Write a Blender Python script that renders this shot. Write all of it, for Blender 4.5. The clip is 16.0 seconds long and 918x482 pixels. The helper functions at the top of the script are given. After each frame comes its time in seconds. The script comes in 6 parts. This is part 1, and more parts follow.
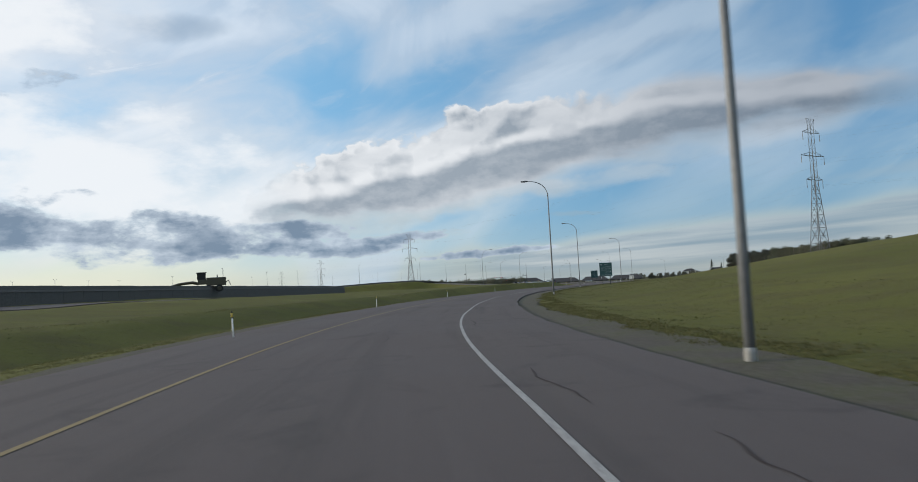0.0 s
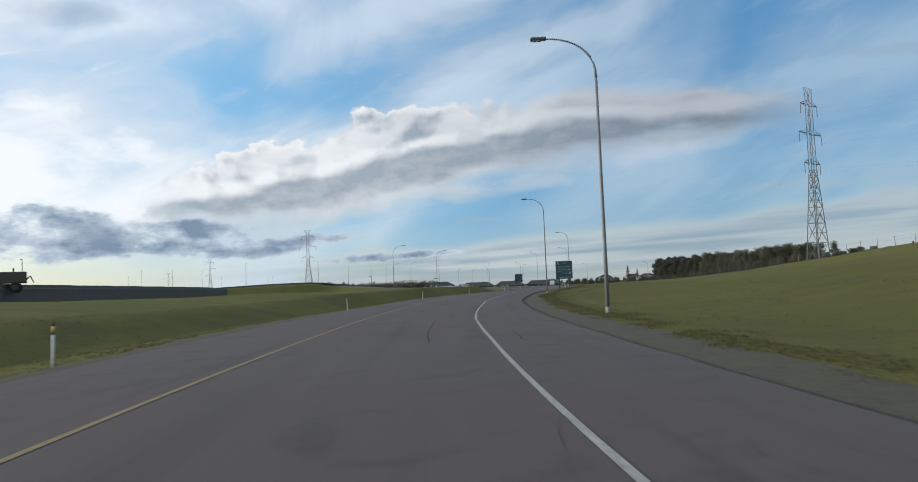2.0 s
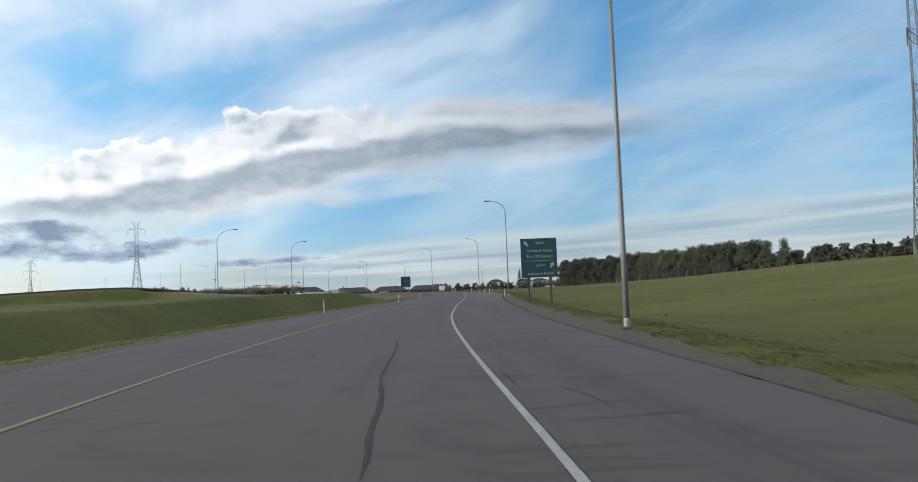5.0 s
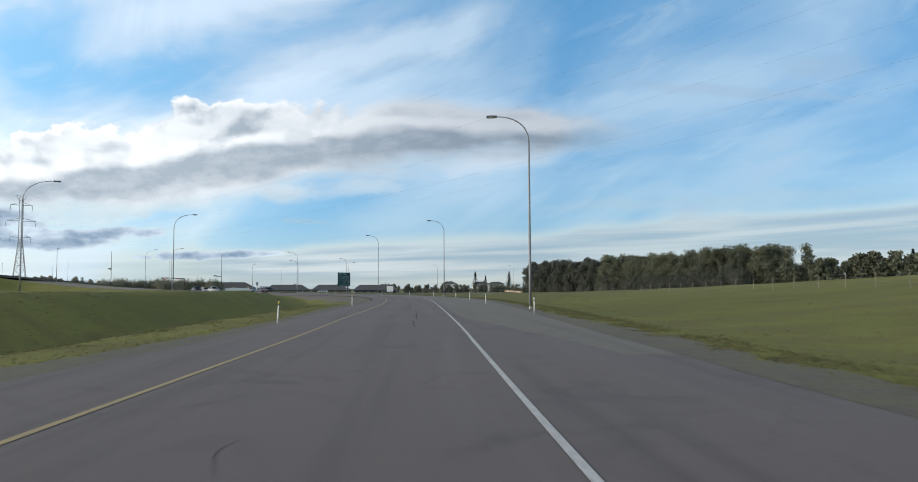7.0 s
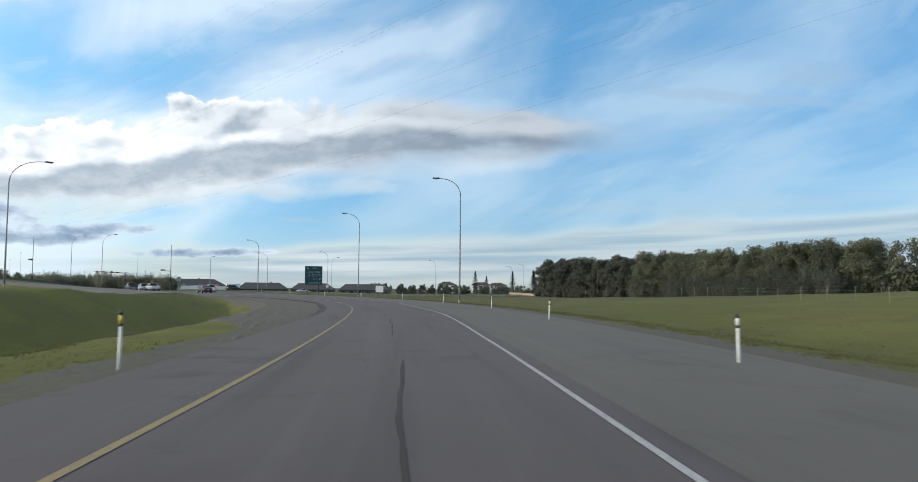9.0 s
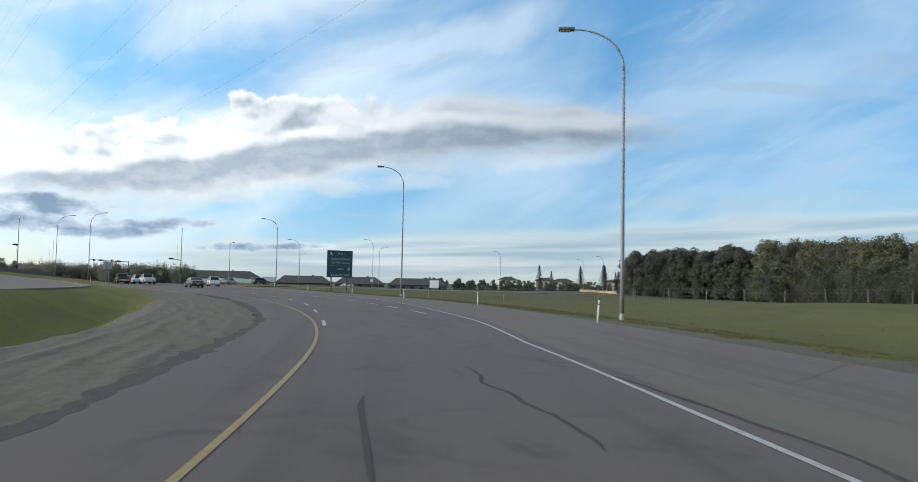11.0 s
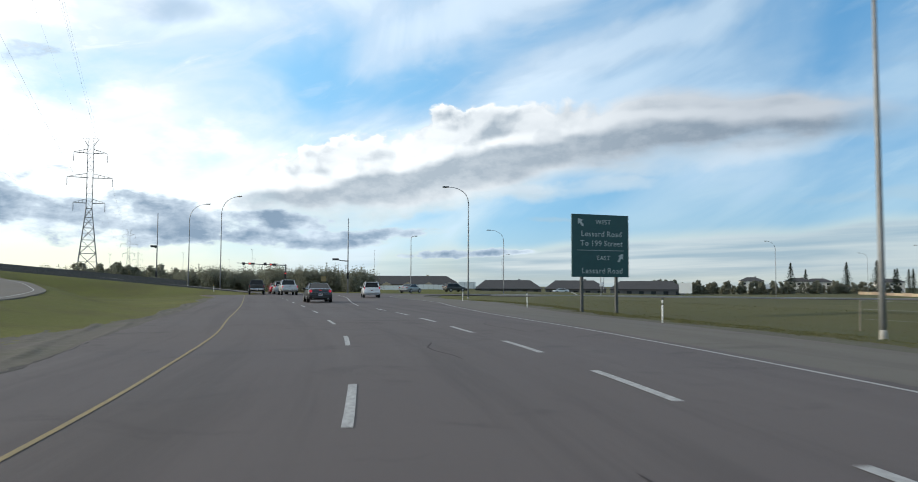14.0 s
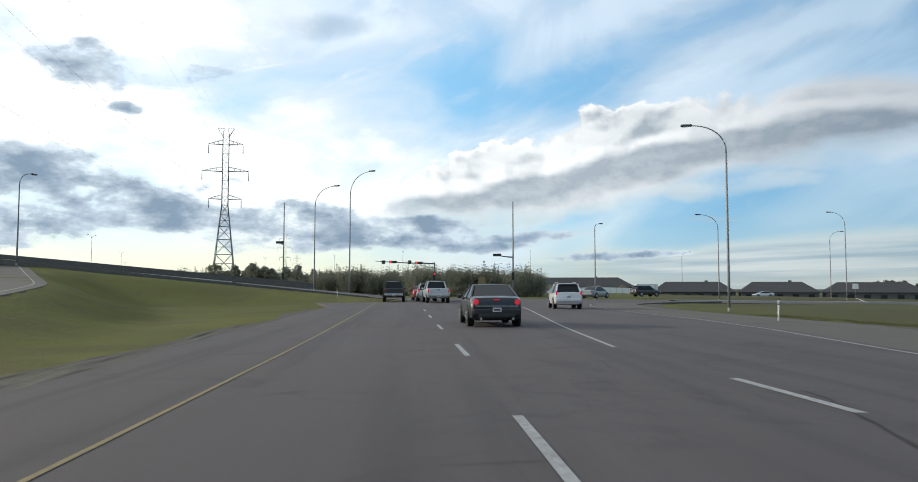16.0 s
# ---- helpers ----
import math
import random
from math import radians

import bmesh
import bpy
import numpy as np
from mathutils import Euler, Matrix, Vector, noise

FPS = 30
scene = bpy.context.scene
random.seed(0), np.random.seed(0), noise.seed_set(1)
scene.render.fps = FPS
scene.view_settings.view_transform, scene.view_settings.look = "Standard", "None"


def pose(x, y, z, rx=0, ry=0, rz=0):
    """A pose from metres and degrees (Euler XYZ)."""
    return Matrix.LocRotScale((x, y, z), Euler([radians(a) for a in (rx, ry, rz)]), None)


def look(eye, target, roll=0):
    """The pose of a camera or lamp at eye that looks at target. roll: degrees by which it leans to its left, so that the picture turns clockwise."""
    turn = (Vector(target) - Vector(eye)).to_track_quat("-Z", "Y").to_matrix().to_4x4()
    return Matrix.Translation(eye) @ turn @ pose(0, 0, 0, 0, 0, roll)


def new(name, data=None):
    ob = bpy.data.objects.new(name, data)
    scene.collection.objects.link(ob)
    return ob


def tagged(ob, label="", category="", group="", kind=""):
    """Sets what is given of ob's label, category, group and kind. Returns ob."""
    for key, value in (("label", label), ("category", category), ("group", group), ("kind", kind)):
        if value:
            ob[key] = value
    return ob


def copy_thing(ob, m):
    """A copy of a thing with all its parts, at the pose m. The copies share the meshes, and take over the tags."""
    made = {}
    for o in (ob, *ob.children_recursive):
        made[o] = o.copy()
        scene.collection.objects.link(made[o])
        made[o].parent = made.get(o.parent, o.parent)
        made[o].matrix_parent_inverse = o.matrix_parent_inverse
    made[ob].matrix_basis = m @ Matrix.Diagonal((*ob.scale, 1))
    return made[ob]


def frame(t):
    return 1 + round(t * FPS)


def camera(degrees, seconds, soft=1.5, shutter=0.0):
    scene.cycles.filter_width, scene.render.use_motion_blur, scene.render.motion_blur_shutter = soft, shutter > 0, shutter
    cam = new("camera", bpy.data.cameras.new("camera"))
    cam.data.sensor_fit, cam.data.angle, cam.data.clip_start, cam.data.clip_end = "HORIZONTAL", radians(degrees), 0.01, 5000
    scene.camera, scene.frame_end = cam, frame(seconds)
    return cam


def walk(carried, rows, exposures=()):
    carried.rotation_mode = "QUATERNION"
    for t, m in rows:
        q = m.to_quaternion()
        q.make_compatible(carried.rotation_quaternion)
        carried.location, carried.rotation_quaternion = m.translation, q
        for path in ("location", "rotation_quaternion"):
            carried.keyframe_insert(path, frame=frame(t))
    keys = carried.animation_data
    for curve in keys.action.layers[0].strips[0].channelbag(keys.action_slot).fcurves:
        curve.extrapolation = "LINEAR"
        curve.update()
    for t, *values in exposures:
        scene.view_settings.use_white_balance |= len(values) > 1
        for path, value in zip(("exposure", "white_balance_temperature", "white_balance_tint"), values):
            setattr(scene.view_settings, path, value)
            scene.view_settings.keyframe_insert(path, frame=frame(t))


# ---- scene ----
cam = camera(62.01, 16.0, soft=0.9, shutter=0.2)
PATH = [
    (0.0, pose(-0.000, 0.000, 1.301, 93.369, 0, -0.093) @ pose(0, 0, 0, 0, 0, -3.119)),
    (0.5, pose(-1.006, 11.590, 1.298, 93.221, 0, -1.935) @ pose(0, 0, 0, 0, 0, -3.040)),
    (1.0, pose(-1.373, 23.501, 1.299, 93.145, 0, -3.731) @ pose(0, 0, 0, 0, 0, -2.728)),
    (1.5, pose(-1.227, 35.492, 1.302, 93.173, 0, -5.499) @ pose(0, 0, 0, 0, 0, -2.282)),
    (2.0, pose(-0.629, 47.405, 1.302, 93.342, 0, -7.286) @ pose(0, 0, 0, 0, 0, -2.312)),
    (2.5, pose(0.316, 59.239, 1.300, 93.438, 0, -8.875) @ pose(0, 0, 0, 0, 0, -2.553)),
    (3.0, pose(1.708, 70.952, 1.299, 93.376, 0, -10.590) @ pose(0, 0, 0, 0, 0, -2.752)),
    (3.5, pose(3.379, 82.675, 1.297, 93.290, 0, -12.005) @ pose(0, 0, 0, 0, 0, -2.781)),
    (4.0, pose(5.448, 94.477, 1.299, 93.417, 0, -13.546) @ pose(0, 0, 0, 0, 0, -2.351)),
    (4.5, pose(7.836, 106.636, 1.298, 93.315, 0, -14.972) @ pose(0, 0, 0, 0, 0, -2.352)),
    (5.0, pose(10.645, 118.989, 1.298, 93.409, 0, -16.556) @ pose(0, 0, 0, 0, 0, -2.272)),
    (5.5, pose(13.559, 131.512, 1.299, 93.464, 0, -17.917) @ pose(0, 0, 0, 0, 0, -1.902)),
    (6.0, pose(16.743, 144.025, 1.300, 93.490, 0, -19.013) @ pose(0, 0, 0, 0, 0, -1.359)),
    (6.5, pose(20.172, 156.388, 1.300, 93.496, 0, -19.822) @ pose(0, 0, 0, 0, 0, -0.758)),
    (7.0, pose(23.767, 168.502, 1.299, 93.493, 0, -20.351) @ pose(0, 0, 0, 0, 0, -0.214)),
    (7.5, pose(27.424, 180.322, 1.296, 93.488, 0, -20.669) @ pose(0, 0, 0, 0, 0, 0.155)),
    (8.0, pose(30.979, 191.890, 1.290, 93.493, 0, -20.929) @ pose(0, 0, 0, 0, 0, 0.234)),
    (8.5, pose(34.331, 203.411, 1.292, 93.531, 0, -20.979) @ pose(0, 0, 0, 0, 0, 0.390)),
    (9.0, pose(37.597, 214.675, 1.296, 93.573, 0, -20.802) @ pose(0, 0, 0, 0, 0, 0.588)),
    (9.5, pose(40.743, 225.584, 1.297, 93.588, 0, -20.349) @ pose(0, 0, 0, 0, 0, 0.795)),
    (10.0, pose(43.694, 236.089, 1.298, 93.546, 0, -19.556) @ pose(0, 0, 0, 0, 0, 0.976)),
    (10.5, pose(46.349, 246.162, 1.297, 93.418, 0, -18.356) @ pose(0, 0, 0, 0, 0, 1.100)),
    (11.0, pose(48.549, 255.800, 1.300, 93.171, 0, -16.700) @ pose(0, 0, 0, 0, 0, 1.130)),
    (11.5, pose(50.341, 265.294, 1.310, 93.091, 0, -14.931) @ pose(0, 0, 0, 0, 0, 1.095)),
    (12.0, pose(51.582, 274.468, 1.327, 93.204, 0, -12.686) @ pose(0, 0, 0, 0, 0, 1.094)),
    (12.5, pose(52.354, 283.227, 1.340, 93.265, 0, -10.206) @ pose(0, 0, 0, 0, 0, 1.143)),
    (13.0, pose(52.920, 292.119, 1.324, 93.376, 0, -7.620) @ pose(0, 0, 0, 0, 0, 0.652)),
    (13.5, pose(53.097, 300.747, 1.291, 93.293, 0, -5.031) @ pose(0, 0, 0, 0, 0, 0.273)),
    (14.0, pose(52.805, 309.195, 1.270, 93.328, 0, -1.747) @ pose(0, 0, 0, 0, 0, 0.226)),
    (14.5, pose(52.008, 317.172, 1.281, 93.375, 0, 1.880) @ pose(0, 0, 0, 0, 0, -0.143)),
    (15.0, pose(50.832, 324.473, 1.290, 93.206, 0, 5.254) @ pose(0, 0, 0, 0, 0, -0.175)),
    (15.5, pose(49.219, 332.090, 1.294, 93.411, 0, 7.921) @ pose(0, 0, 0, 0, 0, -0.040)),
    (16.0, pose(47.528, 339.111, 1.283, 93.522, 0, 9.492) @ pose(0, 0, 0, 0, 0, 0.056)),
]
walk(cam, PATH, [(0.0, -0.22, 6120, 9), (2.0, -0.10, 6120, 9), (4.0, 0.06, 6120, 8), (8.0, 0.24, 6100, 8), (11.0, 0.28, 6060, 7), (13.5, 0.26, 6120, 7), (15.0, 0.18, 6200, 7), (16.0, 0.16, 6240, 7)])

# ---------------------------------------------------------------- light
SUN_AZ, SUN_EL = radians(-82), radians(13)
sun = new("sun", bpy.data.lights.new("sun", "SUN"))
sun.data.energy, sun.data.angle, sun.data.color = 3.0, radians(3.0), (1.0, 0.86, 0.66)
to_sun = Vector((math.sin(SUN_AZ) * math.cos(SUN_EL), math.cos(SUN_AZ) * math.cos(SUN_EL), math.sin(SUN_EL)))
sun.matrix_world = look((0, 0, 0), -to_sun)
scene.view_settings.exposure = 0.0


class Nodes:
    """A short way to write node trees."""

    def __init__(self, tree):
        self.t = tree
        tree.nodes.clear()

    def add(self, kind, **props):
        n = self.t.nodes.new(kind)
        for k, v in props.items():
            setattr(n, k, v)
        return n

    def put(self, socket, v):
        if isinstance(v, bpy.types.NodeSocket):
            self.t.links.new(v, socket)
        elif isinstance(v, (tuple, list)) and len(v) == 3 and socket.type == "RGBA":
            socket.default_value = (*v, 1)
        else:
            socket.default_value = v

    def math(self, op, a, b=0.0, clamp=False):
        n = self.add("ShaderNodeMath", operation=op, use_clamp=clamp)
        self.put(n.inputs[0], a)
        self.put(n.inputs[1], b)
        return n.outputs[0]

    def smooth(self, v, lo, hi, a=0.0, b=1.0, kind="SMOOTHSTEP"):
        n = self.add("ShaderNodeMapRange", interpolation_type=kind)
        for i, x in enumerate((v, lo, hi, a, b)):
            self.put(n.inputs[i], x)
        return n.outputs[0]

    def noise(self, vector, scale, detail=5.0, rough=0.55, distort=0.0, color=False):
        n = self.add("ShaderNodeTexNoise")
        if vector is not None:
            self.put(n.inputs["Vector"], vector)
        n.inputs["Scale"].default_value, n.inputs["Detail"].default_value = scale, detail
        n.inputs["Roughness"].default_value, n.inputs["Distortion"].default_value = rough, distort
        return n.outputs["Color" if color else "Fac"]

    def mix(self, fac, a, b, mode="MIX"):
        n = self.add("ShaderNodeMix", data_type="RGBA", blend_type=mode)
        self.put(n.inputs[0], fac)
        self.put(n.inputs[6], a)
        self.put(n.inputs[7], b)
        return n.outputs[2]

    def combine(self, x, y, z=0.0):
        n = self.add("ShaderNodeCombineXYZ")
        for i, v in enumerate((x, y, z)):
            self.put(n.inputs[i], v)
        return n.outputs[0]

    def split(self, v):
        n = self.add("ShaderNodeSeparateXYZ")
        self.put(n.inputs[0], v)
        return n.outputs


def make_world():
    w = bpy.data.worlds.new("sky")
    scene.world = w
    w.use_nodes = True
    g = Nodes(w.node_tree)
    way = g.add("ShaderNodeTexCoord").outputs["Generated"]
    x, y, z = g.split(way)
    az = g.math("MULTIPLY", g.math("ARCTAN2", x, y), 57.2958)
    el = g.math("MULTIPLY", g.math("ARCSINE", z), 57.2958)
    # drifting of the outlines
    wobble = g.split(g.noise(way, 9.0, 4.0, 0.6, color=True))
    dx = g.math("MULTIPLY", g.math("SUBTRACT", wobble[0], 0.5), 5.0)
    dy = g.math("MULTIPLY", g.math("SUBTRACT", wobble[1], 0.5), 2.2)
    soft = g.noise(g.combine(x, y, g.math("MULTIPLY", z, 2.2)), 10.0, 7.0, 0.55)

    def blobs(rows, a, e):
        out = None
        for a0, e0, ra, re, slope in rows:
            u = g.math("DIVIDE", g.math("SUBTRACT", a, a0), ra)
            lift = g.math("ADD", g.math("MULTIPLY", g.math("SUBTRACT", a, a0), slope), e0)
            v = g.math("DIVIDE", g.math("SUBTRACT", e, lift), re)
            d = g.math("SUBTRACT", 1.0, g.math("ADD", g.math("MULTIPLY", u, u), g.math("MULTIPLY", v, v)))
            out = d if out is None else g.math("MAXIMUM", out, d)
        return g.math("MAXIMUM", out, -3.0)

    def density(rows, shift_a, shift_e, scale, amount):
        """Cloud density, taken a little to one side to find what shades it."""
        a, e = g.math("ADD", az, shift_a), g.math("ADD", el, shift_e)
        grain = g.noise(g.combine(g.math("MULTIPLY", a, 0.0175), g.math("MULTIPLY", e, 0.036), 1.7), scale, 10.0, 0.58, 0.1)
        lump = g.noise(g.combine(g.math("MULTIPLY", a, 0.0175), g.math("MULTIPLY", e, 0.044), 4.2), scale * 0.42, 4.0, 0.55)
        f = blobs(rows, g.math("ADD", a, dx), g.math("ADD", e, dy))
        f = g.math("ADD", f, g.math("MULTIPLY", g.math("SUBTRACT", grain, 0.5), amount))
        return g.math("ADD", f, g.math("MULTIPLY", g.math("SUBTRACT", lump, 0.5), amount * 0.8))

    def mask(rows, grain, amount, lo, hi):
        f = blobs(rows, g.math("ADD", az, dx), g.math("ADD", el, dy))
        return g.smooth(g.math("ADD", f, g.math("MULTIPLY", g.math("SUBTRACT", grain, 0.5), amount)), lo, hi)

    sky = g.add("ShaderNodeTexSky", sky_type="NISHITA", sun_disc=False, sun_elevation=SUN_EL,
                sun_rotation=SUN_AZ % (2 * math.pi), altitude=600, air_density=1.0, dust_density=0.6, ozone_density=1.5)
    # high thin sheets, drawn out up to the right
    c, sn = math.cos(radians(17)), math.sin(radians(17))
    along = g.math("ADD", g.math("MULTIPLY", az, c), g.math("MULTIPLY", el, sn))
    across = g.math("SUBTRACT", g.math("MULTIPLY", el, c), g.math("MULTIPLY", az, sn))
    streak = g.noise(g.combine(g.math("MULTIPLY", along, 0.035), g.math("MULTIPLY", across, 0.088), 3.1), 1.5, 6.0, 0.5, 0.7)
    sheet = g.noise(g.combine(g.math("MULTIPLY", along, 0.025), g.math("MULTIPLY", across, 0.06), 7.7), 1.7, 4.0, 0.5, 0.4)
    cirrus = g.math("MULTIPLY", g.smooth(g.math("ADD", streak, g.math("MULTIPLY", sheet, 0.8)), 0.62, 1.06), 0.92)
    # broken small flecks within the sheets
    fleck = g.noise(g.combine(g.math("MULTIPLY", along, 0.11), g.math("MULTIPLY", across, 0.34), 5.9), 1.6, 6.0, 0.58, 0.9)
    fleck = g.math("MULTIPLY", g.smooth(fleck, 0.50, 0.72), g.math("MULTIPLY", g.smooth(sheet, 0.36, 0.60, 0.15, 0.8), g.smooth(el, 3.0, 8.0)))
    veil = g.math("MULTIPLY", mask([(-24, 8.5, 12, 5.5, 0.05), (-14.5, 6.8, 6, 2.6, 0.1), (-36, 12, 11, 6, 0), (-32, 18, 10, 4, 0.1), (-60, 14, 22, 14, 0)], soft, 2.4, -0.75, 0.95), 0.97)
    thin = g.math("MULTIPLY", mask([(-13, 18.5, 12, 4.0, 0.35), (2, 20.0, 12, 2.8, 0.3), (-22, 20, 8, 3, 0.2), (14, 17.5, 8, 1.4, 0.25)], streak, 4.5, -1.3, 1.0), 0.80)
    line = g.math("ADD", g.math("MULTIPLY", az, 0.058), 3.0)
    bank_d = g.math("ADD", g.math("SUBTRACT", line, el), g.math("MULTIPLY", g.math("SUBTRACT", streak, 0.5), 2.6))
    low = g.math("MULTIPLY", g.smooth(bank_d, -0.35, 0.7), g.math("MULTIPLY", g.smooth(az, -8.0, 6.0, 0.25, 0.85), g.smooth(el, -0.5, 1.5, 0.55, 1.0)))
    layers = g.noise(g.combine(g.math("MULTIPLY", az, 0.03), g.math("MULTIPLY", g.math("SUBTRACT", el, g.math("MULTIPLY", az, 0.03)), 0.62), 8.4), 2.4, 5.0, 0.5, 0.3)
    bank_dim = g.math("MULTIPLY", g.smooth(bank_d, 0.2, 1.0), g.math("MULTIPLY", g.smooth(layers, 0.33, 0.66), 0.85))
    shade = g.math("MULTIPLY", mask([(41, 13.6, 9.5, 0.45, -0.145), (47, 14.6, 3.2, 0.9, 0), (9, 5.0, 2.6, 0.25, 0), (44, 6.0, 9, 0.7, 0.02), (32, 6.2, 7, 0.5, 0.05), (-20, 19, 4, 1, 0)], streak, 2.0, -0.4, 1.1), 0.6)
    # the long heaped cloud: top, base and crease heights by azimuth (r, g, b as degrees / 20)
    ramp = g.add("ShaderNodeValToRGB")
    ramp.color_ramp.interpolation = "EASE"
    OUTLINE = [(-17, 7.0, 6.4, 6.8), (-13.5, 9.2, 5.6, 7.0), (-9, 11.0, 5.2, 7.6), (-5.2, 12.2, 5.4, 8.6), (-3.8, 11.6, 5.6, 8.9), (1.5, 14.1, 6.2, 9.9), (7, 14.7, 7.6, 10.9),
               (11.4, 13.7, 8.4, 11.6), (18, 14.3, 9.6, 12.1), (25, 13.7, 10.2, 11.9), (30, 12.8, 10.6, 11.7), (34, 12.0, 11.0, 11.5)]
    while len(ramp.color_ramp.elements) < len(OUTLINE):
        ramp.color_ramp.elements.new(0.5)
    for k, (a0, top, base, fold) in enumerate(OUTLINE):
        ramp.color_ramp.elements[k].position = (a0 + 20) / 60
    for k, (a0, top, base, fold) in enumerate(OUTLINE):
        ramp.color_ramp.elements[k].color = (top / 20, base / 20, fold / 20, 1)
    calm = g.smooth(az, 6.0, 17.0)
    bend = g.math("MULTIPLY", g.math("SUBTRACT", wobble[2], 0.5), 1.6)
    g.put(ramp.inputs[0], g.math("DIVIDE", g.math("ADD", g.math("ADD", az, bend), 20.0), 60.0))
    edges = g.split(ramp.outputs[0])
    top, base, fold = [g.math("MULTIPLY", e, 20.0) for e in edges]

    def lumps(da, de, scale, detail):
        v = g.add("ShaderNodeTexVoronoi", feature="SMOOTH_F1", voronoi_dimensions="2D")
        g.put(v.inputs["Vector"], g.combine(g.math("ADD", g.math("ADD", az, da), dx), g.math("MULTIPLY", g.math("ADD", g.math("ADD", el, de), dy), 1.25)))
        v.inputs["Scale"].default_value, v.inputs["Detail"].default_value = scale, detail
        v.inputs["Roughness"].default_value, v.inputs["Smoothness"].default_value = 0.46, 0.6
        return v.outputs["Distance"]

    wisp = g.noise(g.combine(g.math("MULTIPLY", az, 0.0175), g.math("MULTIPLY", el, 0.05), 2.3), 7.0, 7.0, 0.5)
    wisp0 = g.math("SUBTRACT", wisp, 0.5)
    fold0 = g.math("SUBTRACT", g.noise(g.combine(g.math("MULTIPLY", az, 0.0175), g.math("MULTIPLY", el, 0.04), 5.1), 11.0, 3.0, 0.45), 0.5)
    lump = lumps(0, 0, 0.40, 5.0)
    puff = g.math("MULTIPLY", g.math("SUBTRACT", 0.45, lump), g.smooth(calm, 0, 1, 1.9, 0.30))
    over = g.math("ADD", g.math("SUBTRACT", top, el), g.math("ADD", puff, g.math("MULTIPLY", wisp0, 1.2)))
    below = g.math("ADD", g.math("SUBTRACT", el, base), g.math("MULTIPLY", wisp0, 4.0))
    upper_edge = g.smooth(over, g.math("SUBTRACT", -0.04, g.math("MULTIPLY", calm, 0.35)), g.smooth(calm, 0, 1, 0.45, 0.75))
    heap = g.math("MULTIPLY", upper_edge, g.smooth(below, -1.2, 0.9))
    heap = g.math("MULTIPLY", heap, g.math("MULTIPLY", g.smooth(az, -17.5, -11.0), g.smooth(g.math("ADD", az, g.math("MULTIPLY", wisp0, 9.0)), 36.5, 27.5)))
    # grey underside below the crease, light rims above it, lumps shaded away from the sun
    sunward = lumps(-0.5, 0.5, 0.40, 5.0)
    crease = g.math("ADD", g.math("SUBTRACT", el, fold), g.math("MULTIPLY", fold0, 1.9))
    big, lit = lumps(0, 0, 0.30, 1.6), lumps(-0.7, 0.7, 0.30, 1.6)
    relief = g.math("ADD", g.math("MULTIPLY", g.math("SUBTRACT", big, lit), 0.85), g.math("MULTIPLY", g.math("SUBTRACT", lump, sunward), 0.30))
    relief = g.math("MULTIPLY", relief, g.math("MULTIPLY", g.smooth(calm, 0, 1, 1.0, 0.08), g.smooth(crease, -1.4, 0.4, 0.25, 1.0)))
    under = g.math("MULTIPLY", g.smooth(crease, 0.12, -0.9), g.smooth(crease, -4.6, -1.2, 0.30, 1.0))
    under = g.math("MULTIPLY", under, g.smooth(below, -0.5, 1.2, 0.3, 1.0))
    inner = g.math("MULTIPLY", g.smooth(crease, 0.25, 0.9), g.smooth(over, 0.25, 1.3))
    dim = g.math("ADD", g.math("MULTIPLY", under, 0.95), g.math("MULTIPLY", inner, g.smooth(wisp, 0.35, 0.65, 0.22, 0.62)))
    dim = g.math("ADD", g.math("ADD", dim, 0.10), g.math("MAXIMUM", relief, g.math("MULTIPLY", dim, -0.4)), clamp=True)
    dim = g.math("MULTIPLY", dim, g.smooth(g.noise(g.combine(g.math("MULTIPLY", az, 0.0175), g.math("MULTIPLY", el, 0.03), 9.6), 30.0, 7.0, 0.6), 0.3, 0.7, 0.84, 1.10))
    dim = g.math("ADD", g.math("MULTIPLY", dim, 0.92), 0.06, clamp=True)
    ragged = g.math("MULTIPLY", mask([(20, 9.4, 7.5, 1.1, 0.06), (10, 7.2, 5, 0.8, 0.1), (-9, 5.2, 7, 1.0, 0.05)], wisp, 3.4, -0.5, 0.9), 0.65)
    DARK = [(-38, 6.8, 11, 2.9, -0.08), (-32, 5.6, 7, 1.4, -0.12), (-24, 4.6, 9, 1.7, -0.05), (-17, 3.7, 9, 1.4, 0), (-9, 3.4, 6, 0.75, 0),
            (-35.5, 14.8, 4.2, 1.8, 0), (-28, 15, 2.6, 0.7, 0), (-33.2, 12.2, 1.3, 0.5, 0), (-41, 4.4, 7, 2.6, 0.05), (-48, 9, 8, 3, 0), (-52, 16, 9, 3, 0), (-13, 4.9, 5, 0.65, 0), (-15, 4.3, 7, 1.2, 0.03), (-4.5, 3.9, 6, 0.5, 0.02), (2, 2.4, 6, 0.35, 0)]
    d_here = density(DARK, 0, 0, 17.0, 3.6)
    dark = g.smooth(d_here, 0.0, 0.6)
    curl = g.noise(g.combine(g.math("MULTIPLY", az, 0.0175), g.math("MULTIPLY", el, 0.034), 6.6), 20.0, 8.0, 0.58, 0.2)
